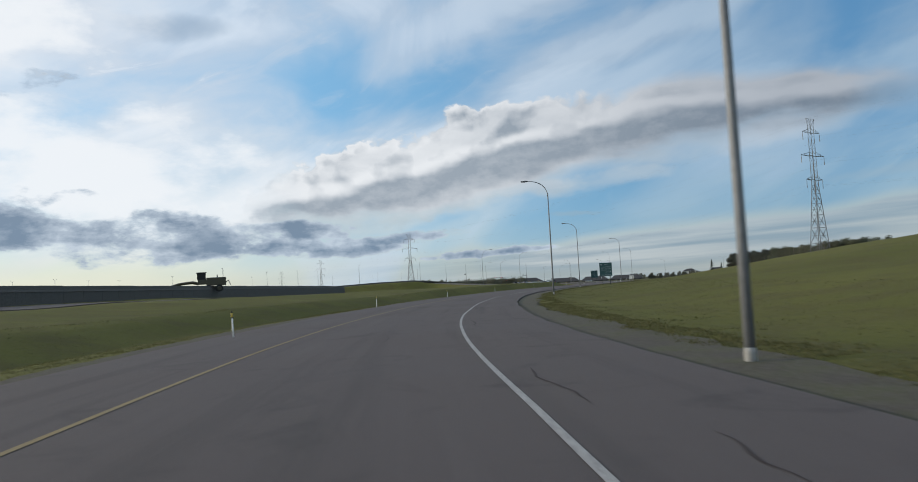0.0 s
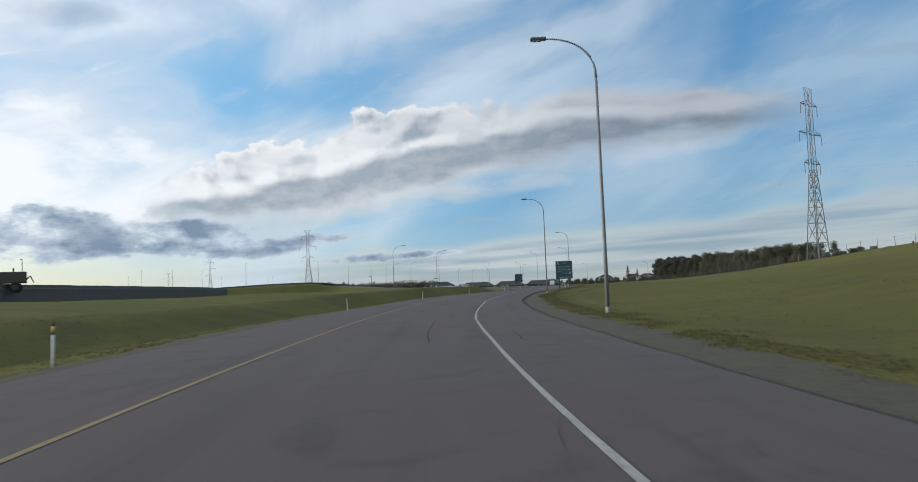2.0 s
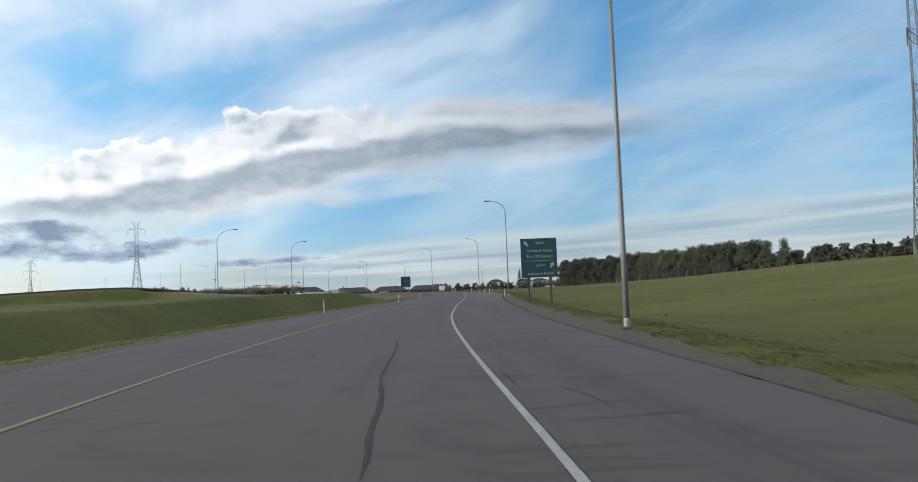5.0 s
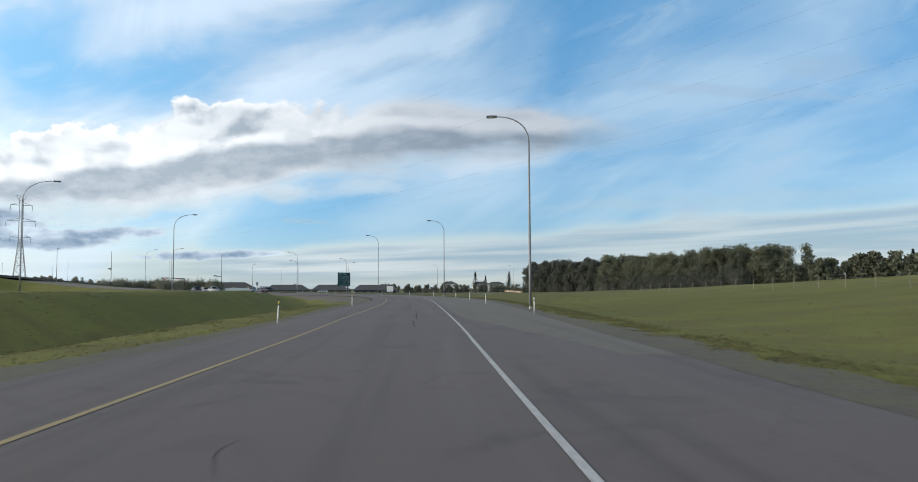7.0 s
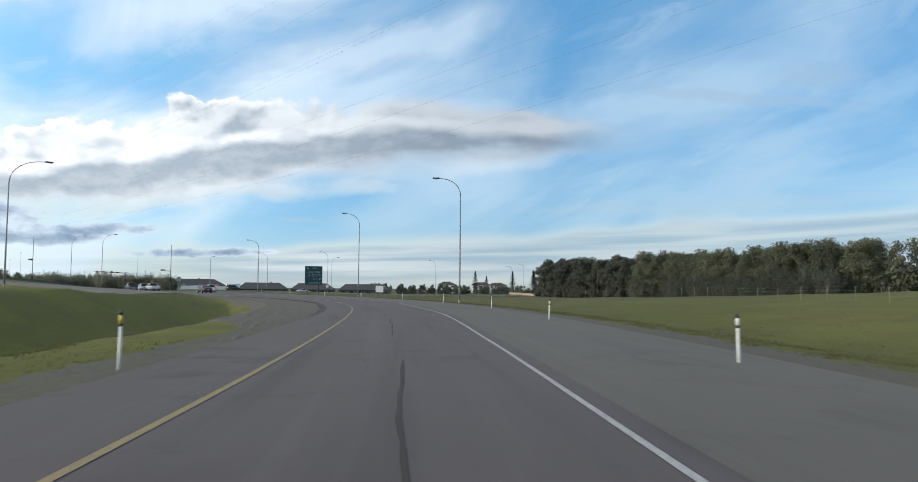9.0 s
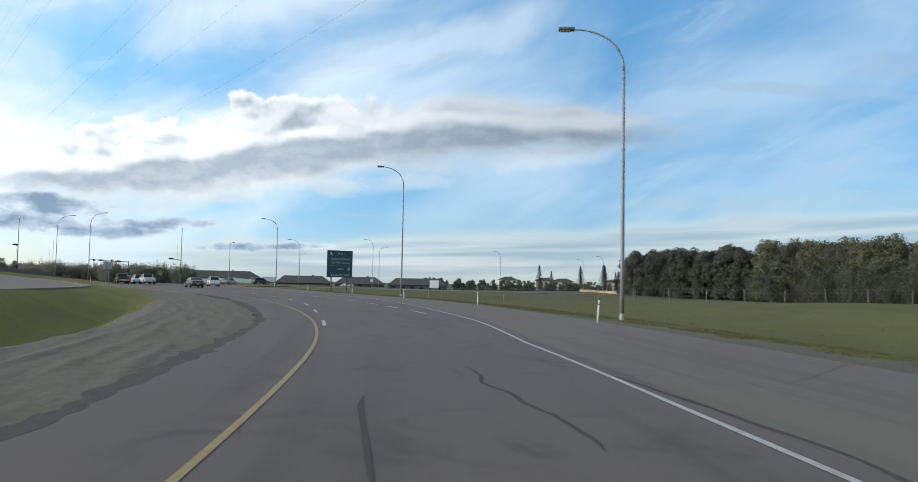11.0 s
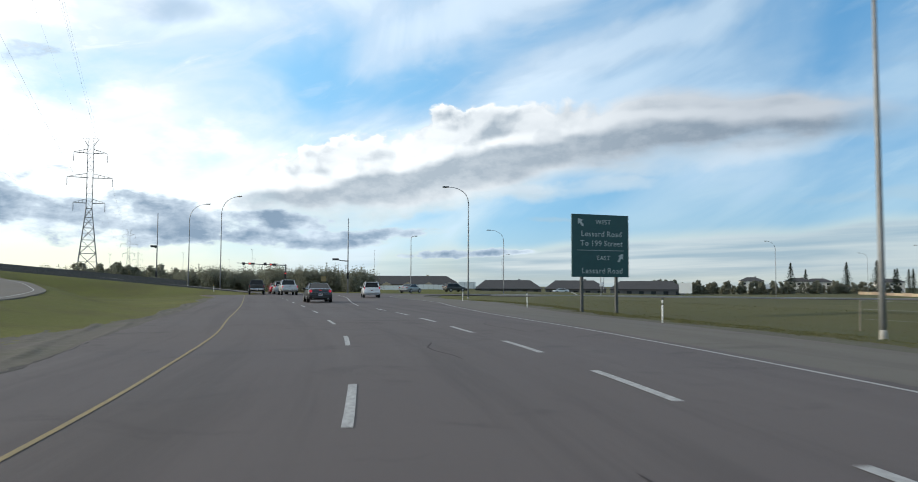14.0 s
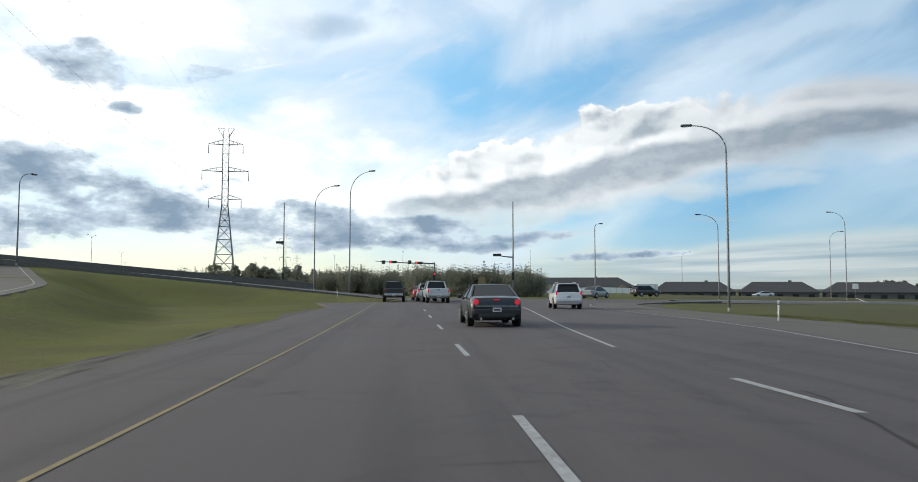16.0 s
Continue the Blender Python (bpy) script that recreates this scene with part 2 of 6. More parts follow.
    haze = g.smooth(el, 0.0, 6.0, 0.62, 0.0)
    glow = g.math("MULTIPLY", g.smooth(el, 0.5, 5.5, 0.9, 0.0), g.smooth(az, -4.0, -26.0))
    # colours of the air and of cloud in light
    blue = g.mix(g.smooth(az, -30.0, 30.0), (0.38, 0.77, 1.11), (0.094, 0.315, 0.59))
    cloud = g.mix(cirrus, blue, g.mix(g.smooth(az, -20.0, 35.0), (0.92, 0.98, 1.04), (0.41, 0.56, 0.70)))
    cover = g.math("MAXIMUM", cirrus, 0.66)
    for m, col in ((fleck, g.mix(g.smooth(az, -20.0, 35.0), (0.92, 0.98, 1.04), (0.40, 0.55, 0.69))), (thin, g.mix(g.smooth(az, -10.0, 30.0), (0.90, 0.97, 1.04), (0.50, 0.63, 0.75))), (haze, g.mix(g.smooth(az, -10.0, 25.0), (0.58, 0.72, 0.82), (0.36, 0.50, 0.62))), (shade, (0.36, 0.47, 0.59)), (low, g.mix(bank_dim, g.mix(g.smooth(az, 8.0, 30.0), (0.68, 0.70, 0.70), (0.52, 0.56, 0.58)), (0.25, 0.35, 0.45))), (veil, (1.10, 1.09, 1.07))):
        cloud = g.mix(m, cloud, col)
        cover = g.math("MAXIMUM", cover, m)
    # unseen grey cloud overhead, added to take blue out of the ground light
    lid = g.math("MULTIPLY", g.smooth(el, 27.0, 42.0), g.smooth(sheet, 0.25, 0.7, 0.6, 0.95))
    cloud = g.mix(lid, cloud, (0.62, 0.62, 0.62))
    cover = g.math("MAXIMUM", cover, lid)
    heap_col = g.mix(dim, g.mix(g.smooth(az, -4.0, 26.0), (1.12, 1.10, 1.07), (0.56, 0.585, 0.62)), g.mix(g.smooth(az, -2.0, 26.0), (0.41, 0.46, 0.51), (0.24, 0.29, 0.35)))
    cloud = g.mix(ragged, cloud, (0.66, 0.71, 0.76))
    belly = g.math("MULTIPLY", mask([(-3.5, 6.3, 7.5, 1.3, 0.08), (5, 7.0, 5, 0.8, 0.1), (-11, 6.2, 5, 1.0, 0.0)], curl, 3.6, -0.35, 0.8), 0.75)
    cloud = g.mix(belly, cloud, g.mix(g.smooth(wisp, 0.35, 0.65), (0.74, 0.78, 0.82), (0.42, 0.48, 0.55)))
    cloud = g.mix(heap, cloud, heap_col)
    cloud = g.mix(glow, cloud, (1.05, 0.98, 0.74))
    cloud = g.mix(g.math("MULTIPLY", dark, 0.95), cloud, g.mix(g.math("ADD", g.smooth(d_here, 0.1, 1.5), g.math("MULTIPLY", g.math("SUBTRACT", curl, 0.5), 1.6), clamp=True), (0.66, 0.73, 0.80), (0.22, 0.30, 0.40)))
    for m in (ragged, belly, heap, dark, glow):
        cover = g.math("MAXIMUM", cover, m)
    b1, b2 = g.add("ShaderNodeBackground"), g.add("ShaderNodeBackground")
    g.put(b1.inputs["Color"], sky.outputs[0])
    b1.inputs["Strength"].default_value = 0.15
    g.put(b2.inputs["Color"], cloud)
    b2.inputs["Strength"].default_value = 0.97
    m = g.add("ShaderNodeMixShader")
    g.put(m.inputs[0], cover)
    g.put(m.inputs[1], b1.outputs[0])
    g.put(m.inputs[2], b2.outputs[0])
    g.put(g.add("ShaderNodeOutputWorld").inputs[0], m.outputs[0])


make_world()


# ---------------------------------------------------------------- materials
def material(name, color, rough=0.6, metal=0.0, spread=0.0, fine=None, coarse=None, bump=0.0, bump_scale=40.0, emit=None, strength=0.0, coat=0.0):
    """A surface with two scales of colour change. fine, coarse: (scale, second colour, amount)."""
    m = bpy.data.materials.new(name)
    m.use_nodes = True
    g = Nodes(m.node_tree)
    p = g.add("ShaderNodeBsdfPrincipled")
    where = g.add("ShaderNodeNewGeometry").outputs["Position"]
    col = g.mix(0.0, color, color)
    for spec in (coarse, fine):
        if spec:
            scale, other, amount = spec
            f = g.smooth(g.noise(where, scale, 6.0, 0.6), 0.35, 0.68)
            col = g.mix(g.math("MULTIPLY", f, amount), col, other)
    if spread:
        r = g.add("ShaderNodeObjectInfo").outputs["Random"]
        hsv = g.add("ShaderNodeHueSaturation")
        g.put(hsv.inputs["Value"], g.smooth(r, 0, 1, 1 - spread, 1 + spread, "LINEAR"))
        g.put(hsv.inputs["Hue"], g.smooth(r, 0, 1, 0.5 - spread * 0.06, 0.5 + spread * 0.06, "LINEAR"))
        g.put(hsv.inputs["Color"], col)
        col = hsv.outputs[0]
    g.put(p.inputs["Base Color"], col)
    p.inputs["Roughness"].default_value, p.inputs["Metallic"].default_value = rough, metal
    p.inputs["Coat Weight"].default_value = coat
    if emit:
        g.put(p.inputs["Emission Color"], emit)
        p.inputs["Emission Strength"].default_value = strength
    if bump:
        b = g.add("ShaderNodeBump")
        b.inputs["Strength"].default_value, b.inputs["Distance"].default_value = bump, 0.02
        g.put(b.inputs["Height"], g.noise(where, bump_scale, 5.0, 0.65))
        g.put(p.inputs["Normal"], b.outputs[0])
    g.put(g.add("ShaderNodeOutputMaterial").inputs[0], p.outputs[0])
    return m


def asphalt_material(name, base, dark, light):
    m = bpy.data.materials.new(name)
    m.use_nodes = True
    g = Nodes(m.node_tree)
    p = g.add("ShaderNodeBsdfPrincipled")
    where = g.add("ShaderNodeNewGeometry").outputs["Position"]
    big = g.smooth(g.noise(where, 0.09, 4, 0.5), 0.35, 0.7)
    blot = g.smooth(g.noise(where, 0.42, 7, 0.66, 1.4), 0.53, 0.70)
    grit = g.noise(where, 55.0, 4, 0.75)
    col = g.mix(g.math("MULTIPLY", big, 0.55), base, light)
    col = g.mix(g.math("MULTIPLY", blot, 0.7), col, dark)
    col = g.mix(g.smooth(grit, 0.62, 0.72, 0.0, 0.5), col, light)
    col = g.mix(g.smooth(grit, 0.42, 0.30, 0.0, 0.6), col, dark)
    # lengthwise tracks, by metres across and along the lane
    across, along, _ = g.split(g.add("ShaderNodeTexCoord").outputs["UV"])
    track = g.noise(g.combine(g.math("MULTIPLY", across, 1.1), g.math("MULTIPLY", along, 0.035)), 1.0, 4.0, 0.6)
    col = g.mix(g.smooth(track, 0.50, 0.68, 0.0, 0.5), col, dark)
    col = g.mix(g.smooth(track, 0.44, 0.32, 0.0, 0.4), col, light)
    # hair cracks
    v = g.add("ShaderNodeTexVoronoi", feature="DISTANCE_TO_EDGE")
    bent = g.add("ShaderNodeVectorMath", operation="ADD")
    g.put(bent.inputs[0], where)
    warp = g.add("ShaderNodeVectorMath", operation="SCALE")
    g.put(warp.inputs[0], g.noise(where, 0.6, 4, 0.6, color=True))
    warp.inputs["Scale"].default_value = 2.4
    g.put(bent.inputs[1], warp.outputs[0])
    g.put(v.inputs["Vector"], bent.outputs[0])
    v.inputs["Scale"].default_value = 0.17
    crack = g.math("MULTIPLY", g.smooth(v.outputs["Distance"], 0.008, 0.002), g.smooth(g.noise(where, 0.16, 3, 0.5), 0.5, 0.6))
    col = g.mix(g.math("MULTIPLY", crack, 0.18), col, (0.022, 0.020, 0.019))
    g.put(p.inputs["Base Color"], col)
    g.put(p.inputs["Roughness"], g.smooth(big, 0, 1, 0.78, 0.90))
    p.inputs["Specular IOR Level"].default_value = 0.3
    b = g.add("ShaderNodeBump")
    b.inputs["Strength"].default_value, b.inputs["Distance"].default_value = 0.5, 0.008
    g.put(b.inputs["Height"], grit)
    g.put(p.inputs["Normal"], b.outputs[0])
    g.put(g.add("ShaderNodeOutputMaterial").inputs[0], p.outputs[0])
    return m


def grass_material():
    m = bpy.data.materials.new("grass")
    m.use_nodes = True
    g = Nodes(m.node_tree)
    p = g.add("ShaderNodeBsdfPrincipled")
    where = g.add("ShaderNodeNewGeometry").outputs["Position"]
    big = g.smooth(g.noise(where, 0.028, 5, 0.55), 0.36, 0.66)
    mid = g.smooth(g.noise(where, 0.22, 6, 0.62, 0.6), 0.4, 0.68)
    fine = g.noise(where, 6.0, 6, 0.7)
    col = g.mix(big, (0.108, 0.113, 0.026), (0.146, 0.142, 0.036))
    # mown, duller grass by the junction
    px, py, _ = g.split(where)
    dull = g.math("MULTIPLY", g.smooth(py, 235.0, 330.0), g.smooth(px, 52.0, 64.0))
    col = g.mix(g.math("MULTIPLY", dull, 0.75), col, g.mix(big, (0.078, 0.076, 0.040), (0.098, 0.092, 0.050)))
    col = g.mix(g.math("MULTIPLY", mid, 0.55), col, (0.092, 0.078, 0.034))
    col = g.mix(g.smooth(fine, 0.55, 0.72, 0.0, 0.55), col, (0.175, 0.155, 0.075))
    col = g.mix(g.smooth(fine, 0.45, 0.30, 0.0, 0.6), col, (0.035, 0.042, 0.012))
    g.put(p.inputs["Base Color"], col)
    p.inputs["Roughness"].default_value = 0.95
    p.inputs["Specular IOR Level"].default_value = 0.15
    b = g.add("ShaderNodeBump")
    b.inputs["Strength"].default_value, b.inputs["Distance"].default_value = 0.6, 0.10
    g.put(b.inputs["Height"], g.math("ADD", fine, g.noise(where, 1.3, 5, 0.6)))
    g.put(p.inputs["Normal"], b.outputs[0])
    g.put(g.add("ShaderNodeOutputMaterial").inputs[0], p.outputs[0])
    return m


def leaf_material(name, a, b, spread=0.25):
    m = bpy.data.materials.new(name)
    m.use_nodes = True
    g = Nodes(m.node_tree)
    p = g.add("ShaderNodeBsdfPrincipled")
    r = g.add("ShaderNodeNewGeometry").outputs["Random Per Island"]
    o = g.add("ShaderNodeObjectInfo").outputs["Random"]
    col = g.mix(r, a, b)
    hsv = g.add("ShaderNodeHueSaturation")
    g.put(hsv.inputs["Value"], g.smooth(o, 0, 1, 1 - spread, 1 + spread, "LINEAR"))
    g.put(hsv.inputs["Color"], col)
    g.put(p.inputs["Base Color"], hsv.outputs[0])
    p.inputs["Roughness"].default_value = 0.7
    t = g.add("ShaderNodeBsdfTranslucent")
    g.put(t.inputs[0], hsv.outputs[0])
    mx = g.add("ShaderNodeMixShader")
    mx.inputs[0].default_value = 0.38
    g.put(mx.inputs[1], p.outputs[0])
    g.put(mx.inputs[2], t.outputs[0])
    g.put(g.add("ShaderNodeOutputMaterial").inputs[0], mx.outputs[0])
    return m


def glass_material(name, tint):
    m = bpy.data.materials.new(name)
    m.use_nodes = True
    g = Nodes(m.node_tree)
    p = g.add("ShaderNodeBsdfPrincipled")
    g.put(p.inputs["Base Color"], tint)
    p.inputs["Roughness"].default_value, p.inputs["IOR"].default_value = 0.06, 1.5
    p.inputs["Specular IOR Level"].default_value = 0.28
    g.put(g.add("ShaderNodeOutputMaterial").inputs[0], p.outputs[0])
    return m


ASPHALT = asphalt_material("asphalt", (0.098, 0.081, 0.078), (0.064, 0.054, 0.052), (0.125, 0.107, 0.102))
SHOULDER = asphalt_material("weathered_asphalt", (0.118, 0.104, 0.087), (0.090, 0.079, 0.066), (0.146, 0.130, 0.109))
GRASS = grass_material()
GRAVEL = material("gravel", (0.060, 0.049, 0.037), 0.95, fine=(9, (0.110, 0.093, 0.072), 0.65), coarse=(0.9, (0.072, 0.074, 0.026), 0.95), bump=1.0, bump_scale=18)
STONE = material("loose_stone", (0.13, 0.118, 0.10), 0.95, spread=0.3, fine=(20, (0.09, 0.082, 0.07), 0.6))
CRUMBLED = material("crumbled_asphalt", (0.030, 0.026, 0.022), 0.95, fine=(9, (0.055, 0.049, 0.043), 0.6), coarse=(0.9, (0.060, 0.054, 0.048), 0.5), bump=1.0, bump_scale=14)
DIRT = material("bare_earth", (0.074, 0.061, 0.049), 0.95, fine=(5, (0.098, 0.083, 0.069), 0.75), coarse=(0.35, (0.060, 0.058, 0.030), 0.9), bump=1.0, bump_scale=6)
TAR = material("tar", (0.056, 0.048, 0.046), 0.92, fine=(8, (0.078, 0.067, 0.064), 0.7), coarse=(0.9, (0.088, 0.075, 0.072), 0.8))
TAR.node_tree.nodes["Principled BSDF"].inputs["Specular IOR Level"].default_value = 0.1
YELLOW = material("yellow_paint", (0.28, 0.21, 0.088), 0.8, fine=(14, (0.13, 0.11, 0.075), 0.65), coarse=(0.8, (0.36, 0.25, 0.09), 0.5))
WHITE = material("white_paint", (0.46, 0.45, 0.43), 0.75, fine=(13, (0.18, 0.17, 0.165), 0.75), coarse=(0.8, (0.36, 0.35, 0.34), 0.7))
GALV = material("galvanised_steel", (0.23, 0.235, 0.24), 0.6, 0.25, fine=(6, (0.19, 0.195, 0.2), 0.6), coarse=(0.6, (0.32, 0.325, 0.33), 0.5))
LATTICE = material("tower_steel", (0.20, 0.205, 0.21), 0.6, 0.5, coarse=(0.3, (0.27, 0.27, 0.27), 0.6))
LAMP = material("lamp_casing", (0.10, 0.105, 0.11), 0.5, 0.3, fine=(9, (0.16, 0.16, 0.165), 0.5))
LENS = material("lamp_lens", (0.45, 0.46, 0.46), 0.2)
CONCRETE = material("concrete", (0.38, 0.37, 0.34), 0.9, fine=(12, (0.26, 0.25, 0.23), 0.6), coarse=(0.7, (0.46, 0.44, 0.41), 0.5), bump=0.4)
# dark concrete with the shade of the banks put into its colour
DARK_CONCRETE = material("shade_toned_concrete", (0.13, 0.122, 0.112), 0.9, fine=(5, (0.06, 0.058, 0.055), 0.6), coarse=(0.4, (0.14, 0.13, 0.12), 0.5), bump=0.3)
GREEN = material("sign_green", (0.014, 0.064, 0.068), 0.45, fine=(3, (0.018, 0.076, 0.078), 0.5), coarse=(0.6, (0.011, 0.054, 0.058), 0.5))
SIGN_WHITE = material("sign_white", (0.42, 0.47, 0.47), 0.5, fine=(9, (0.32, 0.37, 0.37), 0.5))
POST = material("dark_post", (0.055, 0.06, 0.06), 0.7, fine=(6, (0.08, 0.082, 0.08), 0.5), coarse=(0.8, (0.04, 0.043, 0.045), 0.5))
ALU = material("aluminium", (0.45, 0.46, 0.47), 0.45, 0.7, fine=(4, (0.34, 0.35, 0.36), 0.5))
FENCE_WOOD = material("bleached_wood", (0.22, 0.195, 0.155), 0.9, spread=0.25, fine=(18, (0.2, 0.17, 0.13), 0.7))
PLASTIC = material("white_plastic", (0.74, 0.74, 0.72), 0.5, fine=(7, (0.66, 0.65, 0.62), 0.4))
BLACK = material("black_plastic", (0.015, 0.015, 0.016), 0.5, fine=(20, (0.03, 0.03, 0.03), 0.5))
AMBER = material("amber_reflector", (0.62, 0.46, 0.06), 0.4)
BARK = material("bark", (0.13, 0.12, 0.10), 0.95, spread=0.3, fine=(5, (0.06, 0.055, 0.045), 0.7))
LEAF = leaf_material("aspen_leaves", (0.058, 0.064, 0.052), (0.108, 0.114, 0.086))
LEAF_PALE = leaf_material("poplar_leaves", (0.085, 0.094, 0.062), (0.155, 0.160, 0.100))
NEEDLE = leaf_material("spruce_needles", (0.012, 0.026, 0.014), (0.034, 0.052, 0.026))
WILLOW = leaf_material("willow_leaves", (0.135, 0.14, 0.105), (0.255, 0.255, 0.185))
BLADE = leaf_material("grass_blades", (0.088, 0.092, 0.028), (0.140, 0.130, 0.050), 0.1)
RUBBER = material("rubber", (0.018, 0.018, 0.018), 0.85, fine=(20, (0.03, 0.03, 0.03), 0.5))
RIM = material("alloy_rim", (0.42, 0.43, 0.44), 0.35, 0.8, fine=(9, (0.28, 0.28, 0.29), 0.4))
CHROME = material("chrome", (0.62, 0.63, 0.64), 0.18, 1.0)
GLASS = glass_material("car_glass", (0.012, 0.015, 0.017))
TAIL = material("tail_light", (0.35, 0.01, 0.012), 0.25, emit=(1.0, 0.05, 0.10), strength=0.30)
TAIL_OFF = material("tail_light_unlit", (0.22, 0.012, 0.014), 0.25, coat=0.5)
RED_ON = material("red_signal", (0.4, 0.01, 0.01), 0.3, emit=(1.0, 0.07, 0.06), strength=1.4)
LENS_OFF = material("dark_lens", (0.03, 0.03, 0.03), 0.3)
PLATE = material("plate", (0.55, 0.56, 0.58), 0.5)
PLATE_INK = material("plate_ink", (0.16, 0.05, 0.06), 0.6)


def paint(name, color, metal=0.3):
    return material(name, color, 0.32, metal, coat=0.45, coarse=(1.1, tuple(c * 0.82 for c in color), 0.5), fine=(30, tuple(c * 1.08 for c in color), 0.4))


# ---------------------------------------------------------------- building helpers
def mesh_of(bm, name, mat, smooth=False):
    me = bpy.data.meshes.new(name)
    bmesh.ops.recalc_face_normals(bm, faces=bm.faces)
    bm.to_mesh(me)
    bm.free()
    me.materials.append(mat)
    if smooth:
        for p in me.polygons:
            p.use_smooth = True
        if smooth == "edges":
            me.set_sharp_from_angle(angle=radians(38))
    return me


def part(name, bm, mat, parent, label="", smooth=False):
    ob = new(name, mesh_of(bm, name, mat, smooth))
    ob.parent = parent
    if label:
        tagged(ob, label)
    return ob


def thing(name, label, category, group="", m=None, kind=""):
    ob = tagged(new(name), label, category, group, kind)
    ob.empty_display_size = 0.2
    if m is not None:
        ob.matrix_basis = m
    return ob


def box(bm, cx, cy, cz, sx, sy, sz, bevel=0.0, turn=None):
    m = Matrix.Translation((cx, cy, cz)) @ (turn if turn else Matrix()) @ Matrix.Diagonal((sx, sy, sz, 1))
    r = bmesh.ops.create_cube(bm, size=1.0, matrix=m)
    if bevel:
        edges = list({e for v in r["verts"] for e in v.link_edges})
        bmesh.ops.bevel(bm, geom=edges, offset=bevel, segments=2, affect="EDGES", profile=0.6)
    return bm


def tube(bm, pts, radii, n=10, cap=True):
    """A round bar along points, with a radius for each."""
    pts = [Vector(p) for p in pts]
    rings = []
    for i, p in enumerate(pts):
        d = (pts[min(i + 1, len(pts) - 1)] - pts[max(i - 1, 0)]).normalized()
        side = d.cross(Vector((0, 0, 1)) if abs(d.z) < 0.9 else Vector((1, 0, 0))).normalized()
        up = side.cross(d)
        rings.append([bm.verts.new(p + (side * math.cos(a) + up * math.sin(a)) * radii[i]) for a in (2 * math.pi * k / n for k in range(n))])
    for a, b in zip(rings, rings[1:]):
        for k in range(n):
            bm.faces.new((a[k], a[(k + 1) % n], b[(k + 1) % n], b[k]))
    if cap:
        bm.faces.new(rings[0][::-1])
        bm.faces.new(rings[-1])
    return bm


def loft(bm, rings, cap=True):
    vs = [[bm.verts.new(p) for p in r] for r in rings]
    n = len(vs[0])
    for a, b in zip(vs, vs[1:]):
        for k in range(n):
            bm.faces.new((a[k], a[(k + 1) % n], b[(k + 1) % n], b[k]))
    if cap:
        bm.faces.new(vs[0][::-1])
        bm.faces.new(vs[-1])
    return bm


def B():
    return bmesh.new()


# ---------------------------------------------------------------- the ramp's alignment
CONTROL = [(28, -330), (18, -215), (9.5, -110), (4.2, -50), (0, 0), (-1.3, 23.6), (-0.65, 47.3), (1.5, 70.8), (5.07, 94.5), (10.2, 119), (16.2, 144.2),
           (23.3, 168.9), (30.55, 192.3), (37.2, 214.9), (43.4, 236.2), (48.47, 256.1), (51.82, 275.1), (53.31, 292.75), (53.14, 309.75),
           (51.5, 325.6), (48.19, 340.5), (44.4, 357.3), (39.5, 379.0), (33, 408), (28.4, 428.5), (15, 488), (-10, 600), (-60, 820)]


def curve_points(ctrl, step):
    c = [Vector(p) for p in ctrl]
    c = [2 * c[0] - c[1]] + c + [2 * c[-1] - c[-2]]
    out = []
    for i in range(1, len(c) - 2):
        n = max(2, int((c[i + 1] - c[i]).length / step))
        for k in range(n):
            t = k / n
            out.append(0.5 * (2 * c[i] + (c[i + 1] - c[i - 1]) * t + (2 * c[i - 1] - 5 * c[i] + 4 * c[i + 1] - c[i + 2]) * t * t
                              + (3 * c[i] - c[i - 1] - 3 * c[i + 1] + c[i + 2]) * t ** 3))
    out.append(c[-2])
    return np.array([(p.x, p.y) for p in out])


REF = curve_points(CONTROL, 2.0)
_d = np.diff(REF, axis=0)
_l = np.hypot(_d[:, 0], _d[:, 1])
REF_S = np.concatenate([[0], np.cumsum(_l)])
REF_S -= REF_S[np.argmin(np.hypot(REF[:, 0], REF[:, 1]))]
REF_T = np.gradient(REF, axis=0)
REF_T /= np.linalg.norm(REF_T, axis=1)[:, None]


def on_ref(s, off):
    """The place at s metres along the ramp and off metres to its right."""
    s = np.asarray(s, float)
    x, y = np.interp(s, REF_S, REF[:, 0]), np.interp(s, REF_S, REF[:, 1])
    tx, ty = np.interp(s, REF_S, REF_T[:, 0]), np.interp(s, REF_S, REF_T[:, 1])
    return np.stack([x + ty * off, y - tx * off], -1)


def to_ref(x, y):
    """s and offset of places (arrays)."""
    pts = np.stack([x, y], -1)
    best = np.empty(len(pts), int)
    for a in range(0, len(pts), 20000):
        q = pts[a:a + 20000]
        best[a:a + 20000] = np.argmin((q[:, None, 0] - REF[None, :, 0]) ** 2 + (q[:, None, 1] - REF[None, :, 1]) ** 2, axis=1)
    d = pts - REF[best]
    t = REF_T[best]
    return REF_S[best] + (d * t).sum(1), d[:, 0] * t[:, 1] - d[:, 1] * t[:, 0]


def table(rows):
    a, b = zip(*rows)
    return lambda s: np.interp(s, a, b)


